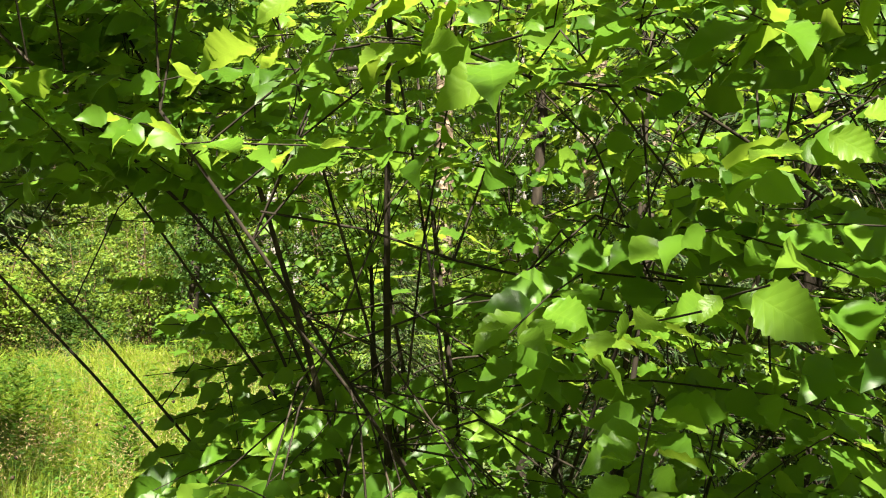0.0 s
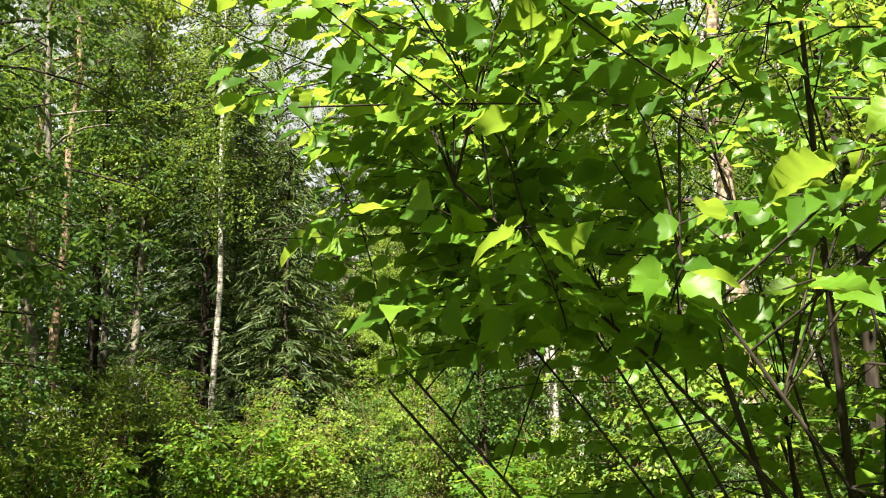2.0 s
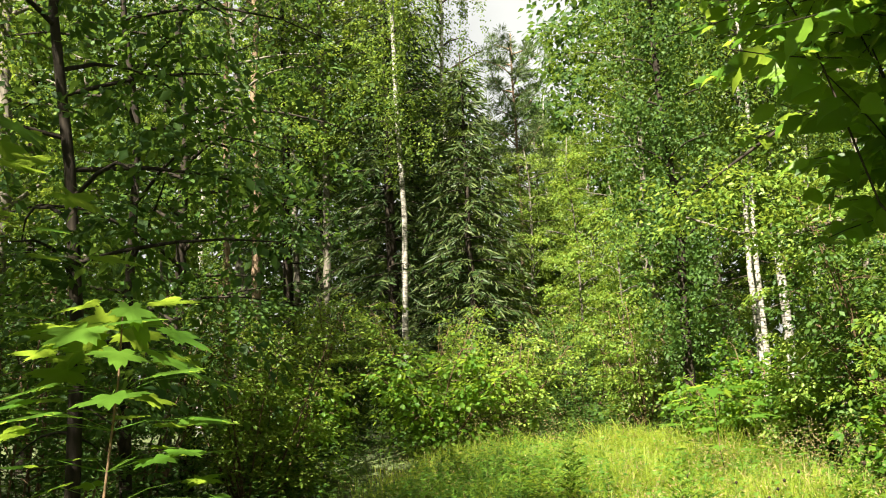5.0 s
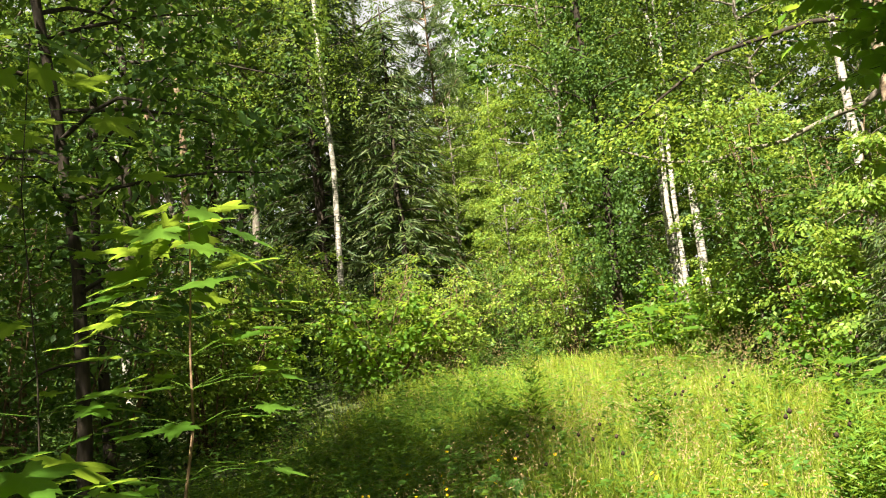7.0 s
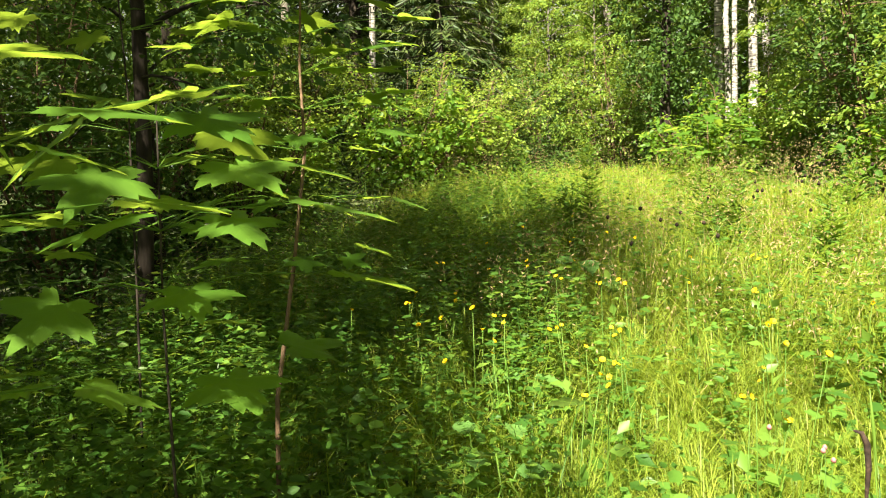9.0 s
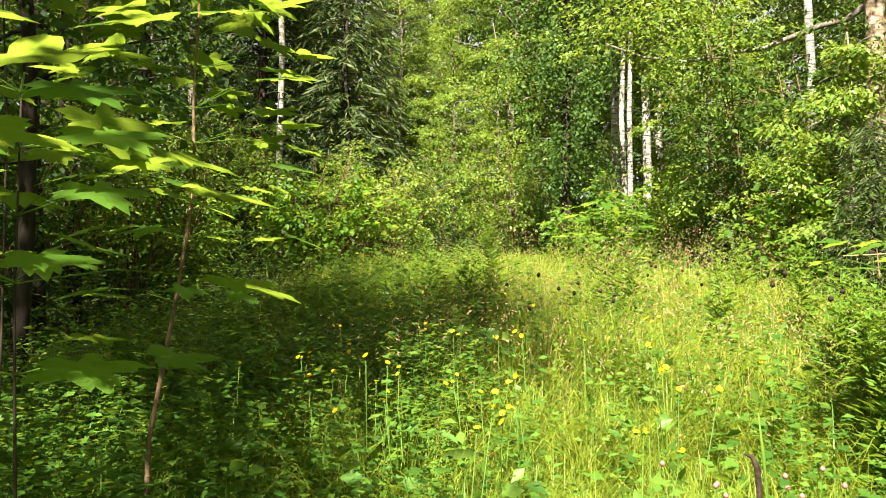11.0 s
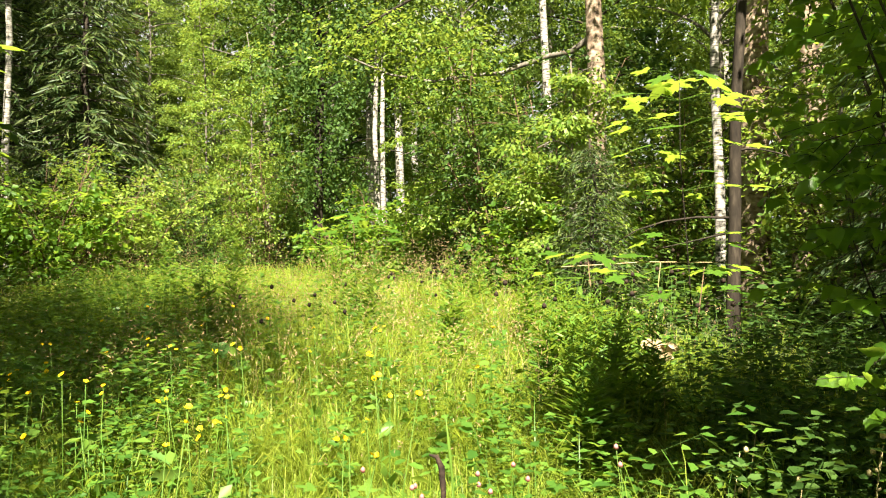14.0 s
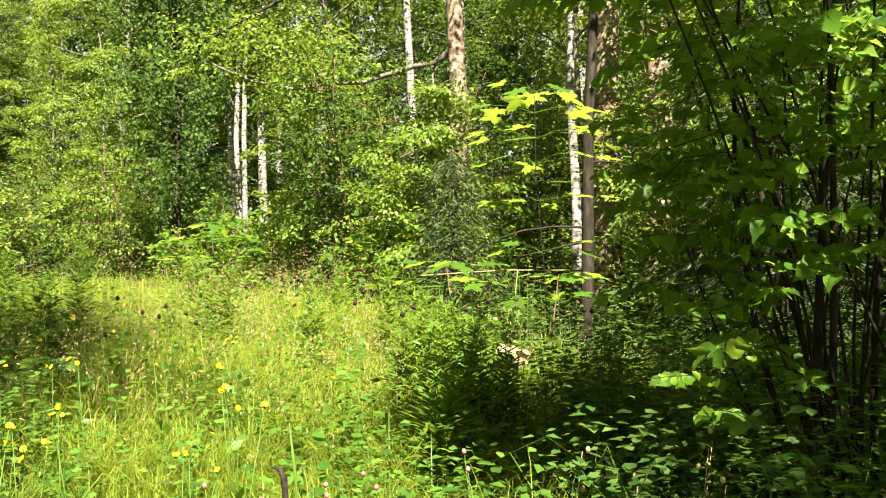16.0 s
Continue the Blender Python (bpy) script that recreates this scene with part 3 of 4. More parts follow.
for k, (x, y, s) in enumerate([(1.5, 5.0, 0.42), (2.4, 4.4, 0.5), (1.2, 6.1, 0.4), (3.0, 5.6, 0.6), (0.6, 4.9, 0.3)]):
    copy_thing(proto[3], pose(x, y, float(gz(x, y)) - 0.05, 0, 0, k * 50) @ Matrix.Scale(s, 4))
# the wood closes behind the walker too
for k, (x, y, kind) in enumerate([(-6, -6.5, 0), (-10, -4, 2), (-13, -8, 1), (-3.5, -14, 0), (12, 0.5, 0), (9, -14, 1), (-9, -12, 3), (15, -5, 3)]):
    copy_thing(proto[kind], pose(x, y, float(gz(x, y)) - 0.05, 0, 0, k * 91))

# unseen alders, added to block the sun from the left of the meadow
broadleaf("alder_tree", -3.7, -1.0, 5.9, 0.045, "young alder added out of view behind the path to cast shade", DARKBARK, DEEPLEAF, base=0.42, spread=1.15, limbs=30, per=190, leafsize=0.09)
broadleaf("alder_tree", -4.0, -1.6, 13.5, 0.09, "slim tall alder added out of view behind the path, its high crown casting shade", DARKBARK, DEEPLEAF, base=0.6, spread=1.35, limbs=36, per=210, leafsize=0.1)
broadleaf("alder_tree", -5.5, -0.9, 12.5, 0.1, "tall alder added out of view behind the path to shade the low herbs", DARKBARK, DEEPLEAF, base=0.16, spread=1.6, limbs=54, per=250, leafsize=0.1)
broadleaf("alder_tree", -7.4, -0.3, 12.0, 0.1, "full-crowned alder added out of view behind the path to cast shade", DARKBARK, DEEPLEAF, base=0.16, spread=1.8, limbs=50, per=260, leafsize=0.1)
broadleaf("alder_tree", -9.3, 0.6, 12.5, 0.1, "alder added out of view behind the path to shade the left side", DARKBARK, DEEPLEAF, base=0.2, spread=1.9, limbs=50, per=320, leafsize=0.1)

# unseen rowan, added so its flat crown shades the herbs before the hazel
broadleaf("rowan_tree", -0.35, -1.65, 5.6, 0.035, "slender rowan added out of view, its small flat crown shading the bush's foot", DARKBARK, DEEPLEAF, base=0.8, spread=0.95, limbs=24, per=260, leafsize=0.08, rise=0.15, clump=0.24)
# two unseen aspens, added to keep the sun off the wood beyond the hazel
broadleaf("aspen_tree", 3.4, -1.3, 14.0, 0.12, "tall aspen added out of view, its high crown shading the wood beyond the bush", GREYBARK, DEEPLEAF, base=0.62, spread=1.9, limbs=44, per=250, leafsize=0.1)
broadleaf("aspen_tree", 5.8, -1.2, 14.0, 0.12, "tall aspen added out of view beside another to shade the wood beyond the bush", GREYBARK, DEEPLEAF, base=0.55, spread=2.0, limbs=44, per=420, leafsize=0.1)
broadleaf("aspen_tree", -12.6, 15.4, 15.0, 0.1, "tall sunlit aspen above the dark forest edge", GREYBARK, SHRUBLEAF, base=0.4, spread=1.8, limbs=44, per=420, leafsize=0.09)
broadleaf("aspen_tree", -14.9, 17.2, 16.0, 0.1, "tall sunlit aspen in the forest edge", GREYBARK, SHRUBLEAF, base=0.4, spread=2.0, limbs=44, per=420, leafsize=0.09)

# far wood behind everything; the shade of its depth is put into the dark leaf colour
ang = rng.uniform(-1.4, 1.1, 6400)
dist = rng.uniform(25, 33, len(ang))
wx, wy = -2.5 + dist * np.sin(ang), 1.0 + dist * np.cos(ang)
lump = np.sin(ang * 17) * 1.3 + np.sin(ang * 41 + 1) * 1.0 + np.sin(ang * 7 + 2) * 0.8
topz = 14.5 + lump - 7.5 * np.exp(-((ang + 0.395) / 0.045) ** 2)
cent = np.stack([wx, wy, gz(wx, wy) + rng.random(len(ang)) ** 1.3 * topz], 1)
far = new("far_wood", soup("far_wood", *clusters(cent, 40, 0.75, SLIM, 0.3, 0.4, 0.6), DEEPLEAF))
tagged(far, "continuous green wall of far forest foliage", "forest", kind="stuff")

# ---------- shrubs round the meadow ----------
shrub("shrub", -9.0, 13.6, 2.7, 1.6, "bright yellow-green shrub at the foot of the birch", SHRUBLEAF, stems=16, per=640, leafsize=0.068)
shrub("shrub", -7.6, 14.0, 2.0, 1.2, "bright low shrub at the forest edge", SHRUBLEAF, stems=12, per=560, leafsize=0.072)
shr = [
    shrub("shrub", -5.4, 14.6, 2.6, 1.3, "green leafy shrub at the forest edge", SHRUBLEAF, "shrubs of the forest edge", stems=13, per=760, leafsize=0.062, shape=SLIM),
    shrub("shrub", -3.2, 13.2, 1.6, 1.0, "light green young maples at the forest edge", MAPLE, "shrubs of the forest edge", stems=10, per=360, leafsize=0.095, shape=OVAL_LOW),
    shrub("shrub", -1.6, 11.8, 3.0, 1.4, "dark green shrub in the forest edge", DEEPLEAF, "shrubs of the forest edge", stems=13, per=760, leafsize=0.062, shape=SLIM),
]
for k, (x, y, kind) in enumerate([(-6.9, 15.8, 0), (0.9, 12.6, 0), (-0.5, 10.6, 1), (-1.4, 10.4, 0), (1.6, 8.3, 0), (2.5, 7.4, 0),
                                  (2.6, 9.2, 1), (3.4, 6.4, 2), (2.2, 5.4, 0), (-11.0, 13.9, 0), (-12.2, 12.4, 0), (-10.9, 12.9, 0), (-9.4, 10.0, 1), (-9.2, 7.4, 2),
                                  (-8.6, 8.6, 0), (-7.6, 5.0, 2), (-8.6, 3.8, 2), (-7.0, 2.6, 2), (-13.5, 9.8, 2), (-4.6, 14.6, 2), (3.6, 10.6, 2), (1.8, 13.6, 2), (-7.6, 17.2, 0),
                                  (-3.6, 19.0, 0), (-10.5, 18.5, 2), (0.2, 17.8, 0), (3.2, 3.6, 2), (2.2, 2.8, 2), (-1.0, 9.2, 1), (-2.6, 12.6, 1), (-3.7, 12.7, 1), (-8.3, 12.9, 1)]):
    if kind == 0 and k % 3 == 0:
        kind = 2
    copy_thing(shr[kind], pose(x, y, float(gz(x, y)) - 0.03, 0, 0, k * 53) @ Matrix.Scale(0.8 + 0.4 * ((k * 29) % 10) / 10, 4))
for k, (x, y, h) in enumerate([(-0.9, 9.1, 2.8), (-2.2, 11.4, 3.2), (1.3, 7.9, 4.8), (-5.9, 15.2, 4.6), (-7.2, 16.6, 6.0), (-2.0, 16.6, 5.0), (2.2, 8.8, 5.0)]):
    broadleaf("young_tree", x, y, h, 0.022, "slender young tree with pale sunlit leaves", GREYBARK, SHRUBLEAF, "young trees of the forest edge", base=0.12, spread=0.95, limbs=20, per=380, leafsize=0.06, shape=SLIM, clump=0.2)

# ---------- hazel bush ----------
HAZEL_SHAPES = (OVAL, oval_leaf(13, 0.43, 0.34, 0.10), oval_leaf(13, 0.36, 0.22, -0.12), oval_leaf(13, 0.41, -0.05, 0.14))
HAZEL_LIGHT = tuple(oval_leaf(8, w, c, t, 0.05) for w, c, t in ((0.39, 0.14, 0), (0.43, 0.34, 0.10), (0.36, 0.22, -0.12), (0.41, -0.05, 0.14)))
HAZEL_LEAVES = [soup("leaf", *s, HAZEL_NEAR, True) for s in HAZEL_SHAPES]
hazel = thing("hazel_bush", -0.15, 2.9, "large hazel bush with broad toothed sunlit leaves", "bush")
hz = float(hazel.location.z)
STEMS = []
for k in range(8):
    a = k * 2.4
    out = rng.uniform(0.3, 1.1)
    top = rng.uniform(2.0, 3.2)
    b = limb((rng.normal() * 0.14, rng.normal() * 0.14, 0), (max(math.cos(a) * out - 0.15, -0.4), math.sin(a) * out * 0.8 - 0.1, top), math.hypot(out, top), 0.03, 0.08, 8)
    STEMS.append(b)
    part("stem", tube(b, np.linspace(0.017, 0.005, 8), 7), DARKBARK, hazel, smooth=True)
LP, LA, LN, LS, LT = [], [], [], [], []
BACK = []
ORIGIN = np.array((-0.15, 2.9, hz))
WALK3 = np.array([(-0.34, 0.56, 1.73), (-0.67, 0.72, 1.77), (-0.98, 0.62, 1.8), (-1.17, 0.71, 1.74), (-1.38, 0.72, 1.68), (-1.58, 0.35, 1.45), (-1.75, 0.02, 1.3), (-2.1, 0.09, 1.2), (-2.2, 0.23, 0.89), (-1.95, 0.32, 0.86)])
SHELLS = [((0.1, 2.75, 1.85), (1.4, 0.95, 1.0), 210), ((-1.1, 2.1, 2.05), (0.45, 0.5, 0.5), 110), ((-0.55, 1.6, 1.42), (0.5, 0.25, 0.2), 48), ((0.75, 1.7, 1.38), (0.5, 0.3, 0.35), 40),
          ((-0.75, 2.8, 1.15), (0.42, 0.5, 0.6), 44), ((-0.3, 1.75, 1.95), (0.8, 0.3, 0.4), 66), ((0.5, 1.8, 2.3), (0.9, 0.35, 0.4), 40), ((-0.75, 2.1, 2.6), (0.75, 0.35, 0.35), 56), ((-1.25, 2.65, 2.35), (0.3, 0.35, 0.45), 100), ((-0.5, 2.8, 1.4), (0.5, 0.5, 0.35), 46),
          ((-0.85, 2.8, 0.75), (0.4, 0.5, 0.42), 26), ((0.5, 2.4, 1.15), (0.9, 0.6, 0.5), 60), ((0.1, 3.3, 2.3), (1.2, 0.6, 0.8), 110), ((-1.35, 2.2, 2.5), (0.3, 0.4, 0.22), 18)]
for centre, radii, count in SHELLS:
    for k in range(max(2, count // 32)):
        goal = np.array(centre) + unit(rng.normal(size=3)) * np.array(radii) * 0.6 - ORIGIN
        if goal[0] < -1.25 or goal[1] < -1.2:
            continue
        foot = rng.normal(size=3) * [0.12, 0.12, 0]
        s = np.linspace(0, 1, 9)[:, None]
        b = foot + s * (goal - foot) * np.concatenate([s ** 0.7, s ** 0.7, np.ones_like(s)], 1) + rng.normal(size=3) * 0.07 * s * (1 - s) * 4
        STEMS.append(b)
        part("branch", tube(b, np.linspace(0.007, 0.0025, 9), 6), DARKBARK, hazel, smooth=True)
NODES = np.array([along_line(s, q) for s in STEMS for q in np.linspace(0.3, 1, 30)])


def in_bush(PW):
    """Where leaves may grow: off the path, inside the bush's uneven outline, out of a dark hollow under the upper boughs."""
    ok = np.min(np.linalg.norm(PW[:, None] - WALK3[None], axis=2), axis=1) > 0.8
    edge_hi = np.interp(PW[:, 1], [1.2, 1.5, 2, 2.5, 3, 3.5], [-0.95, -1.12, -1.36, -1.5, -1.5, -1.2])
    edge_lo = np.interp(PW[:, 1], [1.2, 1.5, 2, 2.5, 3, 3.5], [-0.65, -0.78, -0.95, -1.05, -1.05, -0.95])
    edge_hi = edge_hi - 0.16 * np.clip((PW[:, 2] - 2.1) / 0.25, 0, 1)          # the upper boughs overhang
    ok &= PW[:, 0] > np.where(PW[:, 2] > 1.75, edge_hi, edge_lo) + 0.06 * np.sin(9 * PW[:, 2] + 5 * PW[:, 1])
    hollow = (PW[:, 0] < -0.3) & (PW[:, 1] < 2.5) & (PW[:, 2] < 1.9) & (PW[:, 2] > 1.52)
    ok &= ~((PW[:, 2] < 1.35) & (PW[:, 0] < -0.6) & (PW[:, 1] < 2.25))
    return ok & ~(hollow & (np.sin(41 * PW[:, 0] + 57 * PW[:, 1] + 73 * PW[:, 2]) < 0.7))


def leafy_twig(c, way, ln, step=0.022, size=0.051):
    """A twig with leaves on both sides in one plane, joined to the nearest stem."""
    near = NODES[np.argmin(np.linalg.norm((NODES - c) * [1, 1, 0.8] + rng.normal(size=3) * 0.08, axis=1))]
    b = np.concatenate([[near, (near + c) / 2 + [0, 0, 0.06]], limb(c, way, ln, 0.1, 0.1, 5)])
    if np.min(np.linalg.norm((b + ORIGIN)[:, None] - WALK3[None], axis=2)) < 0.6:
        return
    if np.mean(in_bush(b[2:] + ORIGIN)) < 0.75:
        return
    own = None
    if c[1] < -0.9:
        own = part("twig", tube(b, np.linspace(0.0019, 0.001, 7), 4), DARKBARK, hazel)
    else:
        BACK.append(tube(b, np.linspace(0.0018, 0.0009, 7), 4))
    b = b[2:]
    w = unit(np.array([way[0], way[1], 0.0]))
    side = np.array([-w[1], w[0], 0])
    for i, q in enumerate(np.arange(0.0, 1.0, step / ln)):
        sg = 1 if i % 2 else -1
        LP.append(along_line(b, q) + side * sg * 0.012)
        LA.append(side * sg * rng.uniform(0.5, 1.1) + w * rng.uniform(0.3, 1.0) + [0, 0, rng.uniform(-0.75, 0.05)])
        LN.append(np.array([0.08, -0.62, 0.8]) + rng.normal(size=3) * 0.5)
        LS.append(size * rng.uniform(0.6, 1.3))
        LT.append(own)


for centre, radii, count in SHELLS:
    for k in range(count):
        u = unit(rng.normal(size=3)) * rng.random() ** 0.33
        c = np.array(centre) + u * radii - ORIGIN
        o = unit(np.array([c[0] * 0.6, c[1] - 0.4, 0.0]) + rng.normal(size=3) * [0.5, 0.5, 0])
        leafy_twig(c, (o[0], o[1], rng.uniform(-0.15, 0.35)), rng.uniform(0.3, 0.6))
for height, count in ((2.08, 16), (1.80, 14)):             # two long boughs of large leaves reaching towards the path
    s = np.linspace(0, 1, 14)[:, None]
    bough = np.array([0.75, 2.5, height - 0.35]) + s * [-1.35, -0.9, 0.35] + s * (1 - s) * [0.1, -0.5, 0.4] + 0.03 * np.sin(s * [9, 12, 14]) - ORIGIN
    part("branch", tube(bough, np.linspace(0.0042, 0.0015, 14), 6), DARKBARK, hazel, smooth=True)
    NODES = np.concatenate([NODES, bough])
    for k in range(count):
        c = np.array([rng.uniform(-0.62, 0.35), rng.uniform(1.52, 1.72), height + rng.normal() * 0.04]) - ORIGIN
        leafy_twig(c, (rng.normal() * 0.5 - 0.3, -0.4, rng.uniform(-0.1, 0.1)), rng.uniform(0.22, 0.36), 0.03, 0.062)
for line in (((0.10, 1.83, 1.72), (0.13, 1.78, 1.70), (0.18, 1.71, 1.67)), ((0.23, 1.79, 1.89), (0.25, 1.77, 1.83), (0.28, 1.74, 1.78)), ((-0.85, 2.2, 2.62), (-1.1, 2.35, 2.56), (-1.4, 2.5, 2.6))):
    part("dead_twig", tube(np.array(line) - ORIGIN, (0.0022, 0.0017, 0.001), 5), DEADWOOD, hazel, "bare grey-brown dead twig")
part("twiggery", join(BACK), DARKBARK, hazel, kind="stuff")
LP, LA, LN, LS = map(np.array, (LP, LA, LN, LS))
clear = in_bush(LP + ORIGIN)
LP, LA, LN, LS = LP[clear], LA[clear], LN[clear], LS[clear]
LT = [o for o, ok in zip(LT, clear) if ok]


def single_leaves(owner, mesh, P, A, N, S, label=""):
    """Each leaf an object of its own on one mesh."""
    for i, (p, a, n, s) in enumerate(zip(P, A, N, S)):
        X = Vector(a).normalized()
        Y = Vector(n).cross(X).normalized()
        Z = X.cross(Y)
        ob = new("leaf", mesh)
        ob.parent = owner[i] if isinstance(owner, list) else owner
        ob.matrix_basis = Matrix.Translation(p) @ Matrix((X, Y, Z)).transposed().to_4x4() @ Matrix.Scale(s, 4)
        if label:
            ob["label"] = label


# leaves on the side of the path stand alone, the rest are joined
front = np.argsort(np.hypot(LP[:, 0] + 0.4, LP[:, 1] + 2.1))[:300]
rest = np.setdiff1d(np.arange(len(LP)), front)
for k in range(4):
    f = front[k::4]
    single_leaves([LT[i] or hazel for i in f], HAZEL_LEAVES[k], LP[f], LA[f], LN[f], LS[f])
part("foliage", join([strew(HAZEL_LIGHT[k], LP[rest[k::4]], LA[rest[k::4]], LN[rest[k::4]], LS[rest[k::4]]) for k in range(4)]), HAZEL, hazel, smooth=True, kind="stuff")

# ---------- maple saplings ----------
MAPLE_LEAF = soup("leaf", *LOBED, MAPLE, True)


def maple_sapling(line, tiers, label, radius=0.0085, bark=None):
    """A thin stem with tiers of wide, level, lobed leaves on long stalks."""
    x, y = line[0][0], line[0][1]
    t = thing("maple_sapling", x, y, label, "sapling", "maple saplings beside the path")
    L = np.array(line, float) - np.array(t.location)
    L[0, 2] = 0
    part("stem", tube(L, np.linspace(radius, radius * 0.35, len(L)), 8), bark or TWIG, t, smooth=True)
    for q, n, r, s in tiers:
        c = along_line(L, q)
        a0 = rng.uniform(0, 6.28)
        n += 1
        for j in range(n):
            a = a0 + j * 6.283 / n + rng.normal() * 0.25
            d = np.array([math.cos(a), math.sin(a), rng.uniform(0.0, 0.25)]) * r * rng.uniform(0.75, 1.2)
            stalk = part("stalk", tube(np.array([c, c + d * 0.5 + [0, 0, 0.02], c + d]), (0.0018, 0.0014, 0.0012), 4), HERB, t)
            single_leaves(stalk, MAPLE_LEAF, [c + d], [d * [1, 1, 0] + [0, 0, rng.uniform(-0.10, 0.02)]], [np.array([0, 0, 1]) + rng.normal(size=3) * 0.13], [s * 1.4 * rng.uniform(0.8, 1.2)])
    return t


maple_sapling([(-3.75, 2.3, -0.3), (-3.75, 2.35, 0.35), (-3.83, 2.6, 0.75), (-3.86, 2.75, 1.14), (-3.93, 2.85, 1.45), (-3.94, 2.9, 1.75), (-3.94, 2.92, 2.05)],
              [(0.99, 4, 0.07, 0.15), (0.94, 5, 0.13, 0.17), (0.87, 6, 0.2, 0.17), (0.8, 6, 0.26, 0.16), (0.73, 6, 0.3, 0.15), (0.65, 6, 0.32, 0.14), (0.58, 6, 0.32, 0.14), (0.5, 6, 0.32, 0.13), (0.42, 5, 0.28, 0.12), (0.33, 4, 0.24, 0.11)],
              "young maple with tiers of glowing lobed leaves on a thin stem")
maple_sapling([(-3.45, 1.55, -0.3), (-3.42, 1.52, 0.3), (-3.4, 1.5, 0.8), (-3.38, 1.5, 1.22)],
              [(0.98, 5, 0.12, 0.16), (0.9, 6, 0.22, 0.15), (0.8, 6, 0.3, 0.14), (0.7, 5, 0.3, 0.14), (0.58, 4, 0.3, 0.13)], "young maple with level lobed leaves beside the path", 0.0045, DARKBARK)
maple_sapling([(-3.25, 0.75, -0.3), (-3.22, 0.78, 0.3), (-3.2, 0.8, 0.9), (-3.2, 0.8, 1.25)],
              [(0.98, 5, 0.1, 0.13), (0.88, 5, 0.2, 0.13), (0.75, 5, 0.24, 0.12), (0.6, 5, 0.24, 0.12), (0.45, 4, 0.2, 0.11)], "low maple sapling close to the path", 0.004, DARKBARK)
maple_sapling([(-4.6, 2.6, -0.3), (-4.6, 2.65, 0.6), (-4.62, 2.7, 1.4), (-4.65, 2.7, 2.2), (-4.6, 2.75, 2.9)],
              [(0.97, 5, 0.15, 0.17), (0.88, 6, 0.3, 0.17), (0.78, 6, 0.4, 0.16), (0.68, 6, 0.42, 0.15), (0.57, 6, 0.4, 0.15), (0.45, 5, 0.35, 0.14), (0.33, 4, 0.3, 0.13)], "taller maple sapling in half shade", 0.0055, DARKBARK)
maple_sapling([(-1.1, 6.1, -0.15), (-1.15, 6.08, 0.4), (-1.2, 6.05, 0.95)], [(0.97, 6, 0.18, 0.15), (0.85, 6, 0.3, 0.14), (0.6, 4, 0.25, 0.12)], "low pale maple seedling at the meadow edge")
maple_sapling([(-0.5, 6.2, -0.15), (-0.45, 6.15, 0.4), (-0.4, 6.1, 0.85)], [(0.97, 6, 0.2, 0.15), (0.8, 6, 0.3, 0.14)], "low pale maple seedling at the meadow edge")
maple_sapling([(-0.35, 6.6, -0.15), (-0.4, 6.5, 0.8), (-0.5, 6.3, 1.6), (-0.52, 6.2, 2.2)], [(0.98, 5, 0.2, 0.16), (0.9, 5, 0.35, 0.16), (0.8, 6, 0.4, 0.15), (0.7, 6, 0.4, 0.15), (0.58, 6, 0.4, 0.14), (0.42, 5, 0.35, 0.13)],
              "slender maple sapling with pale leaves before the trunks", 0.006, DARKBARK)
maple_sapling([(-3.3, 10.3, 0.0), (-3.35, 10.2, 0.8), (-3.37, 10.2, 1.5)], [(0.97, 6, 0.2, 0.16), (0.85, 7, 0.36, 0.16), (0.7, 7, 0.45, 0.15), (0.5, 6, 0.45, 0.14), (0.35, 5, 0.4, 0.13)], "bright young maple at the far edge of the meadow")

# ---------- meadow ----------
WALKED = np.array([(-0.34, 0.56), (-0.9, 0.68), (-1.35, 0.72), (-1.55, 0.35), (-1.85, 0.02), (-2.2, 0.23), (-1.95, 0.32)])


def open_ground(x, y):
    """1 on the meadow, 0 in the wood."""
    right = np.interp(y, [0, 3, 6, 9, 12, 14], [0.6, 1.0, -0.2, -1.6, -3.0, -4.0])
    left = np.interp(y, [0, 3, 6, 9, 11, 13.5], [-6.0, -6.0, -6.6, -7.4, -8.0, -8.2])
    near = np.min(np.hypot(x[:, None] - WALKED[:, 0], y[:, None] - WALKED[:, 1]), axis=1)
    return (x < right) & (x > left) & (y < 13.4) & (near > 0.75)


def field(n, x0, x1, y0, y1):
    x, y = rng.uniform(x0, x1, n), rng.uniform(y0, y1, n)
    keep = open_ground(x, y)
    return x[keep], y[keep]


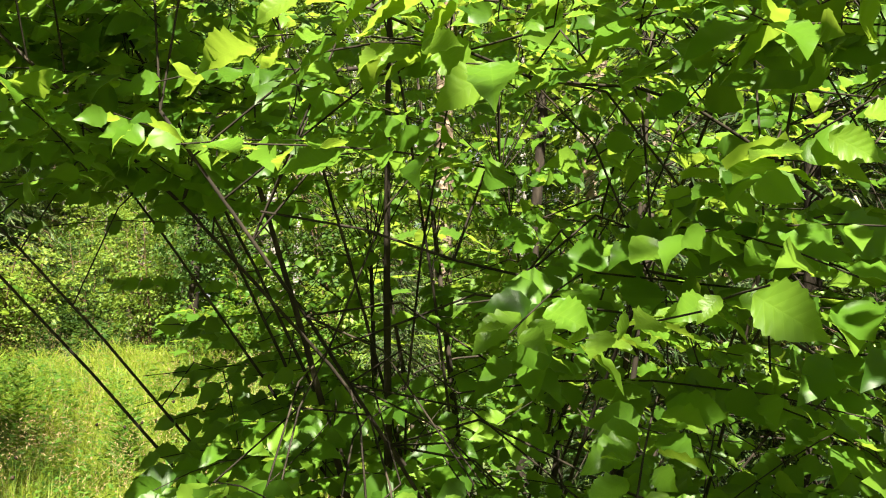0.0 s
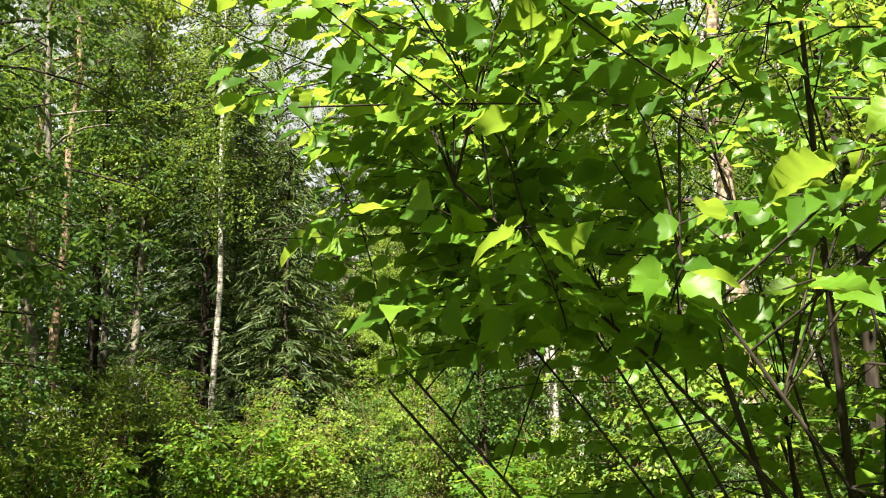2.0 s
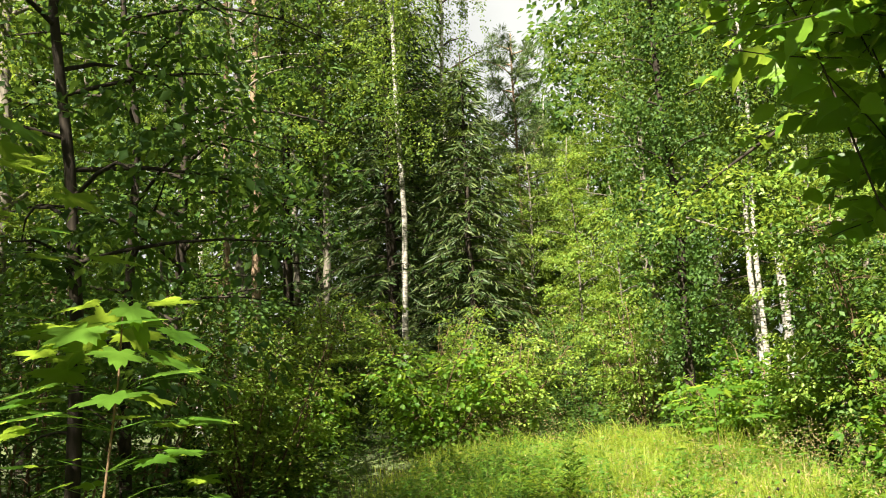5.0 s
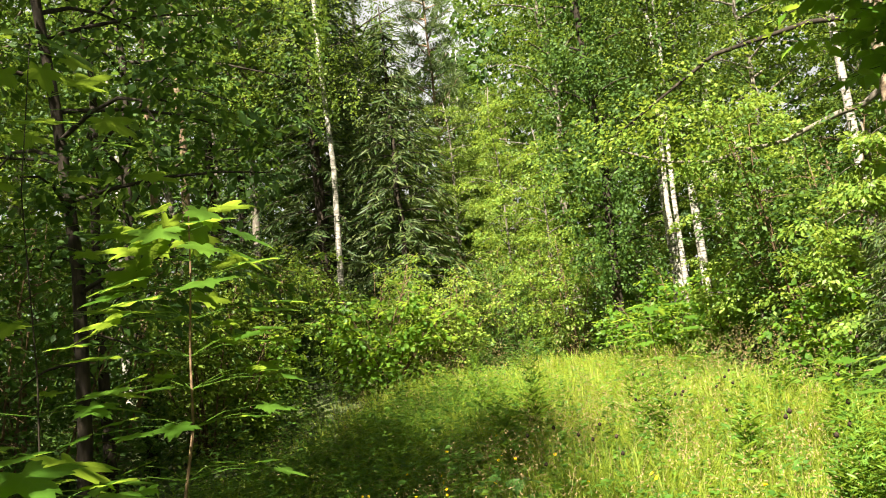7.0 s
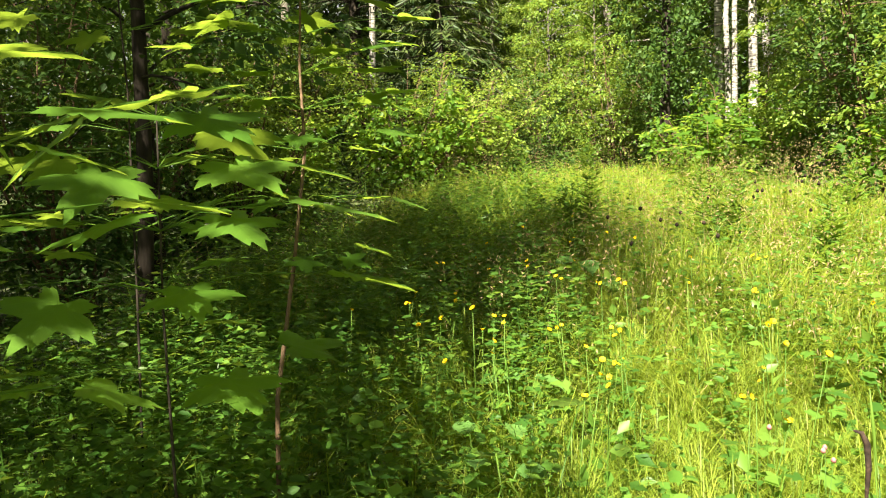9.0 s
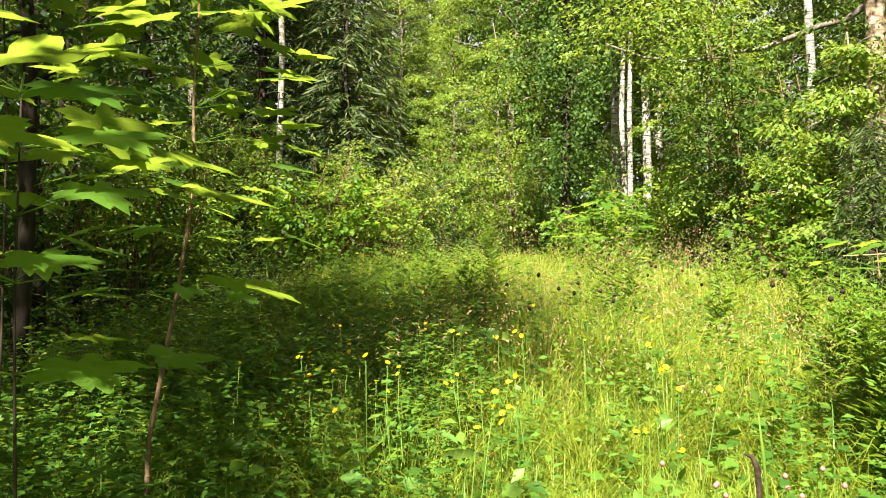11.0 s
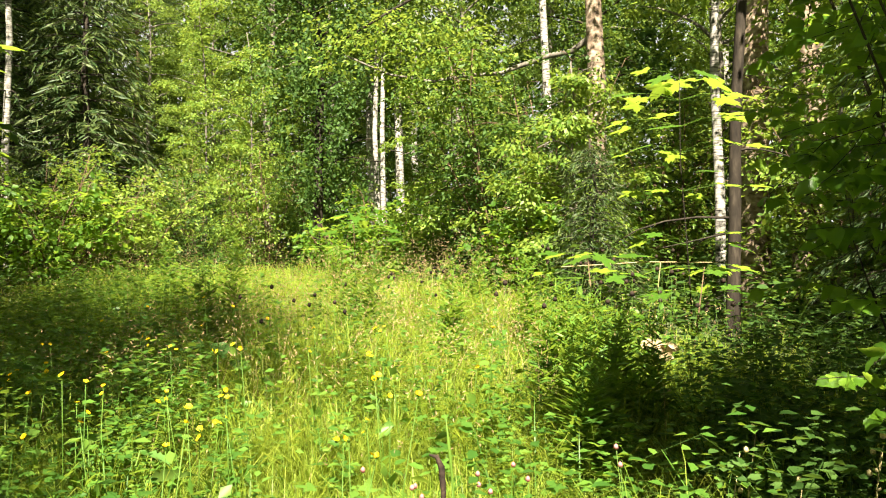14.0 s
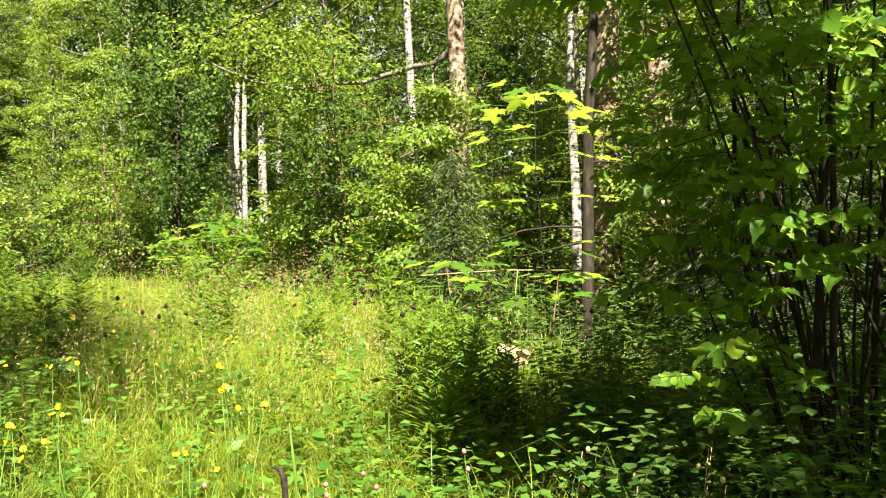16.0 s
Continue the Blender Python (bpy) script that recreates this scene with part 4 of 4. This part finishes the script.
def blades(x, y, h, w, a=None, lean=None):
    """Bent, tapering blades of grass."""
    n = len(x)
    a = rng.uniform(0, 6.283, n) if a is None else a
    d = np.stack([np.cos(a), np.sin(a), np.zeros(n)], 1)
    s = np.stack([-np.sin(a), np.cos(a), np.zeros(n)], 1)
    lean = ((rng.random(n) * 1.2 + 0.08) if lean is None else lean)[:, None]
    h, w = h[:, None], w[:, None]
    b = np.stack([x, y, gz(x, y) - 0.02], 1)
    up = np.array([[0, 0, 1.0]])
    p1 = b + h * (0.5 * up * 0.98 + d * lean * 0.22)
    p2 = b + h * (0.85 * up * (1 - 0.1 * lean) + d * lean * 0.6) * 0.98
    p3 = b + h * (up * (1 - 0.32 * lean) + d * lean * 1.05)
    V = np.stack([b - s * w, b + s * w, p1 - s * w * 0.9, p1 + s * w * 0.9, p2 - s * w * 0.55, p2 + s * w * 0.55, p3], 1)
    F = np.array([(0, 1, 3), (0, 3, 2), (2, 3, 5), (2, 5, 4), (4, 5, 6)])
    return V.reshape(-1, 3), (F[None] + (np.arange(n) * 7)[:, None, None]).reshape(-1, 3)


def grassy(x, y):
    """Share of the ground that grass holds: herbs take over on the shady side and in drifts."""
    return np.clip(0.95 + 0.7 * (x + 2.7 + 0.2 * (y - 2)) + 0.25 * np.sin(1.7 * x + 0.5) * np.sin(1.3 * y), 0.22, 1.0)


def tussocks(n, per, x0, x1, y0, y1, h0, h1, w, r):
    """Blades that spring from common crowns and arch outwards."""
    x, y = field(n, x0, x1, y0, y1)
    keep = rng.random(len(x)) < grassy(x, y)
    x, y = x[keep], y[keep]
    x, y = np.repeat(x, per), np.repeat(y, per)
    tall = np.repeat(rng.uniform(h0, h1, len(x) // per), per) * rng.uniform(0.55, 1.1, len(x)) * swell(x, y)
    a = rng.uniform(0, 6.283, len(x))
    q = rng.random(len(x)) * r
    return blades(x + np.cos(a) * q, y + np.sin(a) * q, tall, w * rng.uniform(0.6, 1.5, len(x)), a + rng.normal(size=len(x)) * 0.5, rng.random(len(x)) ** 0.9 * 1.35 + 0.08)


def swell(x, y):
    return 0.82 + 0.25 * np.sin(1.9 * x + 0.7 * y) * np.cos(1.4 * y - 0.4 * x) + 0.12 * np.sin(5.1 * x) * np.sin(4.3 * y)


lots = [tussocks(2200, 30, -5, 0.6, 0.6, 4.5, 0.26, 0.66, 0.0018, 0.08), tussocks(1900, 28, -6.5, 1, 4.0, 8.0, 0.28, 0.68, 0.0026, 0.11), tussocks(2200, 24, -8.5, 0, 7.5, 13.6, 0.35, 0.72, 0.004, 0.16)]
for n, x0, x1, y0, y1, h0, h1, w in ((14000, -5, 0.6, 0.6, 4.5, 0.2, 0.6, 0.002), (12000, -6.5, 1, 4.0, 8.0, 0.25, 0.65, 0.003), (12000, -8.5, 0, 7.5, 13.6, 0.3, 0.66, 0.004)):
    x, y = field(n, x0, x1, y0, y1)
    keep = rng.random(len(x)) < grassy(x, y)
    x, y = x[keep], y[keep]
    lots.append(blades(x, y, rng.uniform(h0, h1, len(x)) * swell(x, y), w * rng.uniform(0.6, 1.5, len(x))))
meadow = new("meadow_grass", soup("meadow_grass", *join(lots), GRASS))
tagged(meadow, "tall yellow-green uncut meadow grass in sun and shade", "grass", kind="stuff")

# loose panicles over the grass
x, y = field(800, -7.5, 0.3, 3.6, 13.0)
x2, y2 = field(520, -4.2, -1.6, 4.2, 9.5)          # a drift of seeding grass across the middle
x, y = np.concatenate([x, x2]), np.concatenate([y, y2])
n = len(x)
hh = rng.uniform(0.55, 0.9, n) * swell(x, y)
stalk = blades(x, y, hh, np.full(n, 0.0011))
tipz = gz(x, y) + hh
P = np.repeat(np.stack([x, y, tipz], 1), 12, axis=0) + rng.normal(size=(n * 12, 3)) * [0.05, 0.05, 0.07]
pan = strew(SLIM, P, rng.normal(size=P.shape) + [0, 0, 0.6], some(len(P), 0), np.full(len(P), 0.022), np.full(len(P), 0.009))
panicles = new("grass_panicles", soup("grass_panicles", *join([stalk, pan]), DRYGRASS))
tagged(panicles, "pale brownish seed panicles above the meadow grass", "grass", kind="stuff")


def herbs(x, y, h, per, size, shape):
    """Leafy upright stems."""
    n = len(x)
    base = np.stack([x, y, gz(x, y)], 1)
    f = rng.uniform(0.3, 1.0, (n, per))
    a = rng.uniform(0, 6.283, (n, per))
    d = np.stack([np.cos(a), np.sin(a), rng.uniform(-0.25, 0.35, (n, per))], -1)
    P = base[:, None] + f[..., None] * h[:, None, None] * [0, 0, 1] + d * 0.02
    P, d = P.reshape(-1, 3), d.reshape(-1, 3)
    lv = strew(shape, P, d, np.array([0, 0, 1.0]) + rng.normal(size=P.shape) * 0.3, size * rng.uniform(0.6, 1.3, len(P)))
    return [blades(x, y, h, np.full(n, 0.003)), lv]


x, y = field(12000, -6.6, -0.4, 1.0, 11.0)
drift = 0.5 + 0.5 * np.sin(1.7 * x + 0.5) * np.sin(1.3 * y) + 0.3 * np.sin(4.1 * x + 2.3 * y)
keep = rng.random(len(x)) < np.clip(0.95 - 0.85 * grassy(x, y) + 0.22 * drift, 0.14, 0.95)
x, y = x[keep], y[keep]
k3 = rng.integers(0, 4, len(x))
lots = herbs(x[k3 == 0], y[k3 == 0], rng.uniform(0.25, 0.62, np.sum(k3 == 0)), 12, 0.055, OVAL_LOW)
lots += herbs(x[k3 == 1], y[k3 == 1], rng.uniform(0.35, 0.75, np.sum(k3 == 1)), 24, 0.05, SLIM)
lots += herbs(x[k3 == 2], y[k3 == 2], rng.uniform(0.2, 0.5, np.sum(k3 == 2)), 7, 0.075, LOBED)
lots += herbs(x[k3 == 3], y[k3 == 3], rng.uniform(0.3, 0.7, np.sum(k3 == 3)), 34, 0.035, SLIM)
herb = new("meadow_herbs", soup("meadow_herbs", *join(lots), HERB))
tagged(herb, "dense green leafy herbs among the meadow grass", "herbs", kind="stuff")

x = np.concatenate([rng.uniform(-13, -6.2, 900), rng.uniform(-1.5, 5, 1500), rng.uniform(-9, -1, 700)])
y = np.concatenate([rng.uniform(1, 13, 900), rng.uniform(2.5, 14, 1500), rng.uniform(13, 18, 700)])
keep = ~open_ground(x, y) & (np.min(np.hypot(x[:, None] - WALKED[:, 0], y[:, None] - WALKED[:, 1]), axis=1) > 0.9)
x, y = x[keep], y[keep]
# forest-floor herbs, with the shade under the trees put into their colour
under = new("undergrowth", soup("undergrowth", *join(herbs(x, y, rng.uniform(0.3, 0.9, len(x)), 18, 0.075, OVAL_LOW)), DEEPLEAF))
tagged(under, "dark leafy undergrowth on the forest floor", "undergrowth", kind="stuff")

# grass and herbs behind the path
x, y = rng.uniform(-9, 7, 9000), rng.uniform(-9, 2.5, 9000)
keep = (np.min(np.hypot(x[:, None] - WALKED[:, 0], y[:, None] - WALKED[:, 1]), axis=1) > 0.8) & ((y < 0.7) | ~open_ground(x, y))
x, y = x[keep], y[keep]
back = new("rough_grass", soup("rough_grass", *join([blades(x, y, rng.uniform(0.15, 0.45, len(x)), rng.uniform(0.004, 0.009, len(x)))] + herbs(x[::6], y[::6], rng.uniform(0.2, 0.5, len(x[::6])), 8, 0.08, OVAL_LOW)), HERB))
tagged(back, "rough grass and low herbs around the trodden path", "grass", kind="stuff")

x, y = rng.uniform(-1.75, 1.6, 900), rng.uniform(1.9, 5.0, 900)
keep = (x > -1.35 + 0.12 * np.sin(7 * y) + 0.1 * (y - 2)) & (np.hypot(x + 1.95, y - 0.32) > 2.0)
x, y = x[keep], y[keep]
# herbs under the hazel; its shade is partly painted in by the dark leaf
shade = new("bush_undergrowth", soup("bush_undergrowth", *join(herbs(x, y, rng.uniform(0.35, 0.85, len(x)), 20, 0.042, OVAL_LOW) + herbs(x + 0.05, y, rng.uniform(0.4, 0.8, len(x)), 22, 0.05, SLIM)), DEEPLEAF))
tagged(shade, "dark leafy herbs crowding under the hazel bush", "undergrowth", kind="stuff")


# ---------- single plants of the meadow ----------
def petals(n, r, lift):
    """A flat ring of n narrow petals."""
    a = np.arange(n) * 2 * np.pi / n
    d = np.stack([np.cos(a), np.sin(a), np.full(n, lift)], 1)
    return strew(SLIM, d * 0.12 * r, d, np.tile([0, 0, 1.0], (n, 1)), np.full(n, r), np.full(n, r * 0.9))


def ball(r, squash=1.0):
    bm = bmesh.new()
    bmesh.ops.create_icosphere(bm, subdivisions=1, radius=r)
    V = np.array([v.co[:] for v in bm.verts]) * [1, 1, squash]
    V *= 1 + 0.12 * np.sin(np.arange(len(V)) * 2.3)[:, None]
    F = np.array([[v.index for v in f.verts] for f in bm.faces])
    bm.free()
    return V, F


def stemmed(name, x, y, top, label, category, group, stem_mat, radius=0.0022):
    """A thing on one thin, slightly bent stem; gives the thing and the place of its tip."""
    t = thing(name, x, y, label, category, group)
    h = top - t.location.z
    bend = rng.normal(size=2) * 0.07 * h
    L = np.array([(0, 0, 0), (bend[0] * 0.3, bend[1] * 0.3, h * 0.5), (bend[0], bend[1], h)])
    part("stem", tube(L, (radius, radius * 0.8, radius * 0.6), 5), stem_mat, t)
    return t, L[-1]


def moved(data, p):
    return data[0] + np.asarray(p), data[1]


def yellow_flower(x, y, top):
    t, tip = stemmed("yellow_flower", x, y, top, "small yellow hawkweed flower on a thin green stem", "flower", "yellow flowers of the meadow", HERB)
    for k in range(rng.integers(1, 3)):
        o = tip + rng.normal(size=3) * [0.02, 0.02, 0.02] * (k > 0)
        V, F = petals(12, rng.uniform(0.008, 0.013), rng.uniform(0.1, 0.9))
        turn = np.array(Euler((rng.normal() * 0.6 + 0.4, rng.normal() * 0.6, 0)).to_matrix())
        part("petals", (V @ turn.T + o, F), YELLOW, t)
        part("flower_base", moved(ball(0.006), o - [0, 0, 0.004]), HERB, t)
    n = 4
    part("foliage", strew(SLIM, np.array([tip * q for q in (0.2, 0.4, 0.55, 0.7)]), some(n, 0.3), some(n, 1.0), np.full(n, 0.07)), HERB, t, kind="stuff")


for x, y, z in ((-3.07, 3.4, 0.42), (-2.83, 2.65, 0.42), (-2.81, 2.43, 0.42), (-4.1, 5.04, 0.45), (-3.24, 3.04, 0.42), (-3.37, 3.22, 0.42), (-2.82, 2.87, 0.4), (-2.29, 3.19, 0.36), (-2.75, 2.97, 0.4),
                (-3.04, 3.71, 0.42), (-2.83, 3.1, 0.42), (-3.64, 3.35, 0.4), (-3.47, 3.28, 0.4), (-3.29, 3.12, 0.4), (-2.96, 3.59, 0.42), (-2.33, 2.51, 0.4), (-3.65, 3.32, 0.4), (-3.3, 3.14, 0.4), (-2.32, 2.67, 0.38)):
    for k in range(rng.integers(1, 3)):
        yellow_flower(x + rng.normal() * 0.04, y + rng.normal() * 0.06, z + rng.normal() * 0.05 + 0.02)
for k in range(26):
    x, y = rng.uniform(-4.2, -1.7), rng.uniform(3.2, 6.2)
    yellow_flower(x, y, float(gz(x, y)) + rng.uniform(0.55, 0.78))


def withered(name, x, y, top, mat, label, group, r):
    t, tip = stemmed(name, x, y, top, label, "flower", group, HERB, 0.0016)
    part("head", moved(ball(r, 1.15), tip), mat, t)
    part("foliage", strew(SLIM, np.array([tip * q for q in (0.3, 0.5, 0.7)]), some(3, 0.4), some(3, 1.0), np.full(3, 0.06)), HERB, t, kind="stuff")


for k in range(46):
    x, y = rng.uniform(-1.9, -0.3), rng.uniform(5.0, 8.0)
    withered("knapweed", x, y, float(gz(x, y)) + rng.uniform(0.62, 0.9), SEEDHEAD, "dark brown withered knapweed head on a stiff stem", "withered flower heads", 0.016)
for k in range(20):
    x, y = rng.uniform(-3.4, -2.2), rng.uniform(4.6, 7.6)
    withered("knapweed", x, y, float(gz(x, y)) + rng.uniform(0.6, 0.85), SEEDHEAD, "dark brown withered knapweed head on a stiff stem", "withered flower heads", 0.013)
for k in range(34):
    x, y = rng.uniform(-2.3, -1.5), rng.uniform(2.15, 2.8)
    withered("clover", x, y, float(gz(x, y)) + rng.uniform(0.42, 0.6), PINK, "dusty pink fading clover head in the grass", "fading clover heads", 0.008)


def dock(x, y, leaves, size, label, height=0.5):
    """A stool of big, broad, wavy leaves on stout stalks."""
    t = thing("dock_plant", x, y, label, "plant", "broad-leaved docks in the meadow")
    for k in range(leaves):
        a = k * 2.4 + rng.normal() * 0.3
        hh = height * rng.uniform(0.6, 1.0)
        tip = np.array([math.cos(a) * 0.12, math.sin(a) * 0.12, hh])
        st = part("stalk", tube(np.array([(0, 0, 0), tip * [0.5, 0.5, 0.6], tip]), (0.005, 0.004, 0.003), 5), HERB, t)
        part("leaf", strew(OVAL, [tip], [[math.cos(a), math.sin(a), rng.uniform(-0.35, 0.25)]], [[rng.normal() * 0.3, rng.normal() * 0.3 - 0.25, 1.0]], [size * rng.uniform(0.8, 1.2)]), DOCK, st, smooth=True)


for x, y, n, s, h in ((-2.49, 2.28, 4, 0.17, 0.6), (-2.42, 2.2, 3, 0.13, 0.52), (-3.24, 3.18, 3, 0.13, 0.6), (-1.19, 2.95, 4, 0.14, 0.45), (-1.11, 3.5, 3, 0.13, 0.42), (-3.22, 2.78, 3, 0.11, 0.5),
                      (-3.36, 3.47, 3, 0.12, 0.5), (-3.55, 5.4, 4, 0.16, 0.55), (-4.37, 6.5, 4, 0.16, 0.55), (-4.0, 5.6, 4, 0.15, 0.5), (-4.6, 5.0, 4, 0.15, 0.5), (-1.85, 2.25, 3, 0.13, 0.58), (-2.15, 2.2, 3, 0.14, 0.55), (-1.35, 2.35, 4, 0.15, 0.5), (-2.7, 2.5, 3, 0.14, 0.5), (-3.05, 2.6, 3, 0.13, 0.5)):
    dock(x, y, n, s, "broad pale green dock leaves rising from the grass", h)


def feathery_weed(x, y, top, label):
    """A tall upright weed with feathery, stacked leaves, narrowing to the tip."""
    t, tip = stemmed("tall_weed", x, y, top, label, "plant", "tall weeds of the meadow", HERB, 0.004)
    n = 240
    q = rng.uniform(0.25, 1.0, n)
    a = rng.uniform(0, 6.283, n)
    A = np.stack([np.cos(a), np.sin(a), 0.5 + 0 * a], 1)
    part("foliage", strew(SLIM, tip * q[:, None] + rng.normal(size=(n, 3)) * [0.035, 0.035, 0.01], A, np.array([0, 0, 1.0]) + rng.normal(size=(n, 3)) * 0.3, (0.15 * (1.15 - q)) + 0.025, 0.05 * (1.15 - q) + 0.01), HERB, t, kind="stuff")


for x, y, z in ((-2.96, 7.5, 1.05), (-2.83, 6.82, 0.95), (-2.16, 6.23, 0.9), (-4.13, 7.8, 1.3), (-2.9, 7.1, 0.95), (-3.9, 6.4, 0.9), (-1.5, 7.0, 0.95), (-1.43, 5.27, 0.75), (-1.5, 5.45, 0.8), (-1.3, 5.2, 0.7), (-1.6, 5.1, 0.65), (-1.42, 4.3, 0.62), (-1.3, 4.45, 0.66), (-1.2, 4.2, 0.6), (-1.5, 4.6, 0.62), (-1.36, 4.75, 0.66), (-1.12, 4.6, 0.62), (-1.55, 3.7, 0.5), (-1.46, 3.85, 0.52), (-2.0, 8.2, 1.0), (-5.0, 8.8, 1.2)):
    feathery_weed(x, y, z, "tall feathery green weed above the grass")


def fern(x, y, n, size):
    t = thing("fern", x, y, "green fern with arching fronds at the edge of the bush", "fern", "ferns near the bush")
    for k in range(n):
        a = k * 6.283 / n + rng.normal() * 0.2
        w = np.array([math.cos(a), math.sin(a), 0])
        s = np.linspace(0, 1, 9)[:, None]
        L = s * w * size * 0.8 + np.array([0, 0, 1]) * (s * 0.9 - s ** 2 * 0.45) * size
        side = np.array([-w[1], w[0], 0])
        q = np.linspace(0.18, 1, 22)
        P = np.array([along_line(L, v) for v in q] * 2)
        A = np.concatenate([side + w * 0.35 + 0 * P[:22], -side + w * 0.35 + 0 * P[:22]])
        ln = np.tile(0.26 * size * np.sin(np.pi * np.clip(q * 0.85 + 0.12, 0, 1)) + 0.01, 2)
        part("frond", join([strew(SLIM, P, A, np.tile([0, 0, 1.0], (44, 1)), ln, ln * 0.4), tube(L, np.linspace(0.003, 0.001, 9), 4)]), FERN, t)


for x, y, n, s in ((-0.68, 2.35, 7, 0.5), (-0.95, 4.2, 7, 0.5), (-0.5, 5.2, 7, 0.55), (-3.2, 8.9, 8, 0.7)):
    fern(x, y, n, s)

# dark curled seed stalk, a single tall grass stem, dead leaves, a fallen straw
t = thing("seed_stalk", -2.07, 2.36, "dark curled dry seed stalk standing in the grass", "plant")
part("stalk", tube(np.array([(0, 0, 0), (0.01, 0, 0.45), (0.0, 0, 0.62)]), (0.004, 0.004, 0.004), 6), SEEDHEAD, t)
part("pod", tube(np.array([(0, 0, 0.58), (0.004, 0, 0.66), (0.0, 0, 0.72), (-0.012, 0, 0.745), (-0.03, 0, 0.75)]), (0.004, 0.007, 0.008, 0.006, 0.002), 7), SEEDHEAD, t)
t = thing("tall_grass_stem", -2.03, 2.46, "single tall dark green grass stem", "grass stem")
part("stem", tube(np.array([(0, 0, 0), (0.0, 0, 0.4), (-0.03, 0, 0.8)]), (0.0025, 0.0022, 0.0012), 5), HERB, t)
part("spike", tube(np.array([(-0.012, 0, 0.6), (-0.022, 0, 0.72), (-0.032, 0, 0.82)]), (0.002, 0.005, 0.001), 6), HERB, t)
for x, y, s in ((-0.99, 5.0, 0.12), (-1.02, 4.9, 0.1)):
    t = thing("withered_plant", x, y, "withered reddish-brown leaves on a dry stem", "plant")
    part("stem", tube(np.array([(0, 0, 0), (0.02, 0, 0.4), (0.03, 0, 0.6)]), (0.003, 0.003, 0.002), 5), STRAW, t)
    part("withered_leaves", strew(OVAL_LOW, np.array([(0.02, 0, 0.35), (0.03, 0, 0.45), (0.03, 0, 0.52), (0.02, 0, 0.6), (0.03, 0, 0.56)]), some(5, -0.4), some(5, 0.3), np.full(5, s)), DRYGRASS, t)
t = thing("fallen_straw", -0.75, 6.3, "long dry straw lying across the seedlings", "straw", z=0.86)
part("stalk", tube(np.array([(-0.65, 0, 0), (0, 0, 0.03), (0.5, 0, 0.02)]), (0.003, 0.004, 0.003), 5), STRAW, t)
part("prop", tube(np.array([(0.1, 0, 0.03), (0.05, 0.02, -0.4), (0.03, 0.02, -1.0)]), (0.004, 0.004, 0.004), 5), STRAW, t)
for x, y, h in ((-0.72, 2.15, 0.62), (-0.6, 2.3, 0.66), (-0.8, 2.35, 0.55), (-1.15, 3.0, 0.6), (-0.9, 2.7, 0.62), (-0.5, 2.05, 0.6), (-0.82, 1.95, 0.6), (-0.95, 2.1, 0.56), (-1.05, 2.3, 0.6), (-0.66, 1.92, 0.64), (-1.2, 2.5, 0.58), (-1.0, 2.5, 0.66), (-1.28, 2.75, 0.6)):
    t = thing("dry_stalk", x, y, "thin pale dry stalk with small seed heads in the shade", "plant", "dry stalks in the shade")
    part("stalk", tube(np.array([(0, 0, 0), (0.02, 0.01, h * 0.6), (0.05, 0.0, h)]), (0.002, 0.0018, 0.001), 4), STRAW, t)
    for k in range(4):
        part("seed", moved(ball(0.008, 1.3), np.array([0.05 * (0.6 + 0.13 * k), 0, h * (0.7 + 0.1 * k)]) + rng.normal(size=3) * 0.012), STRAW, t)
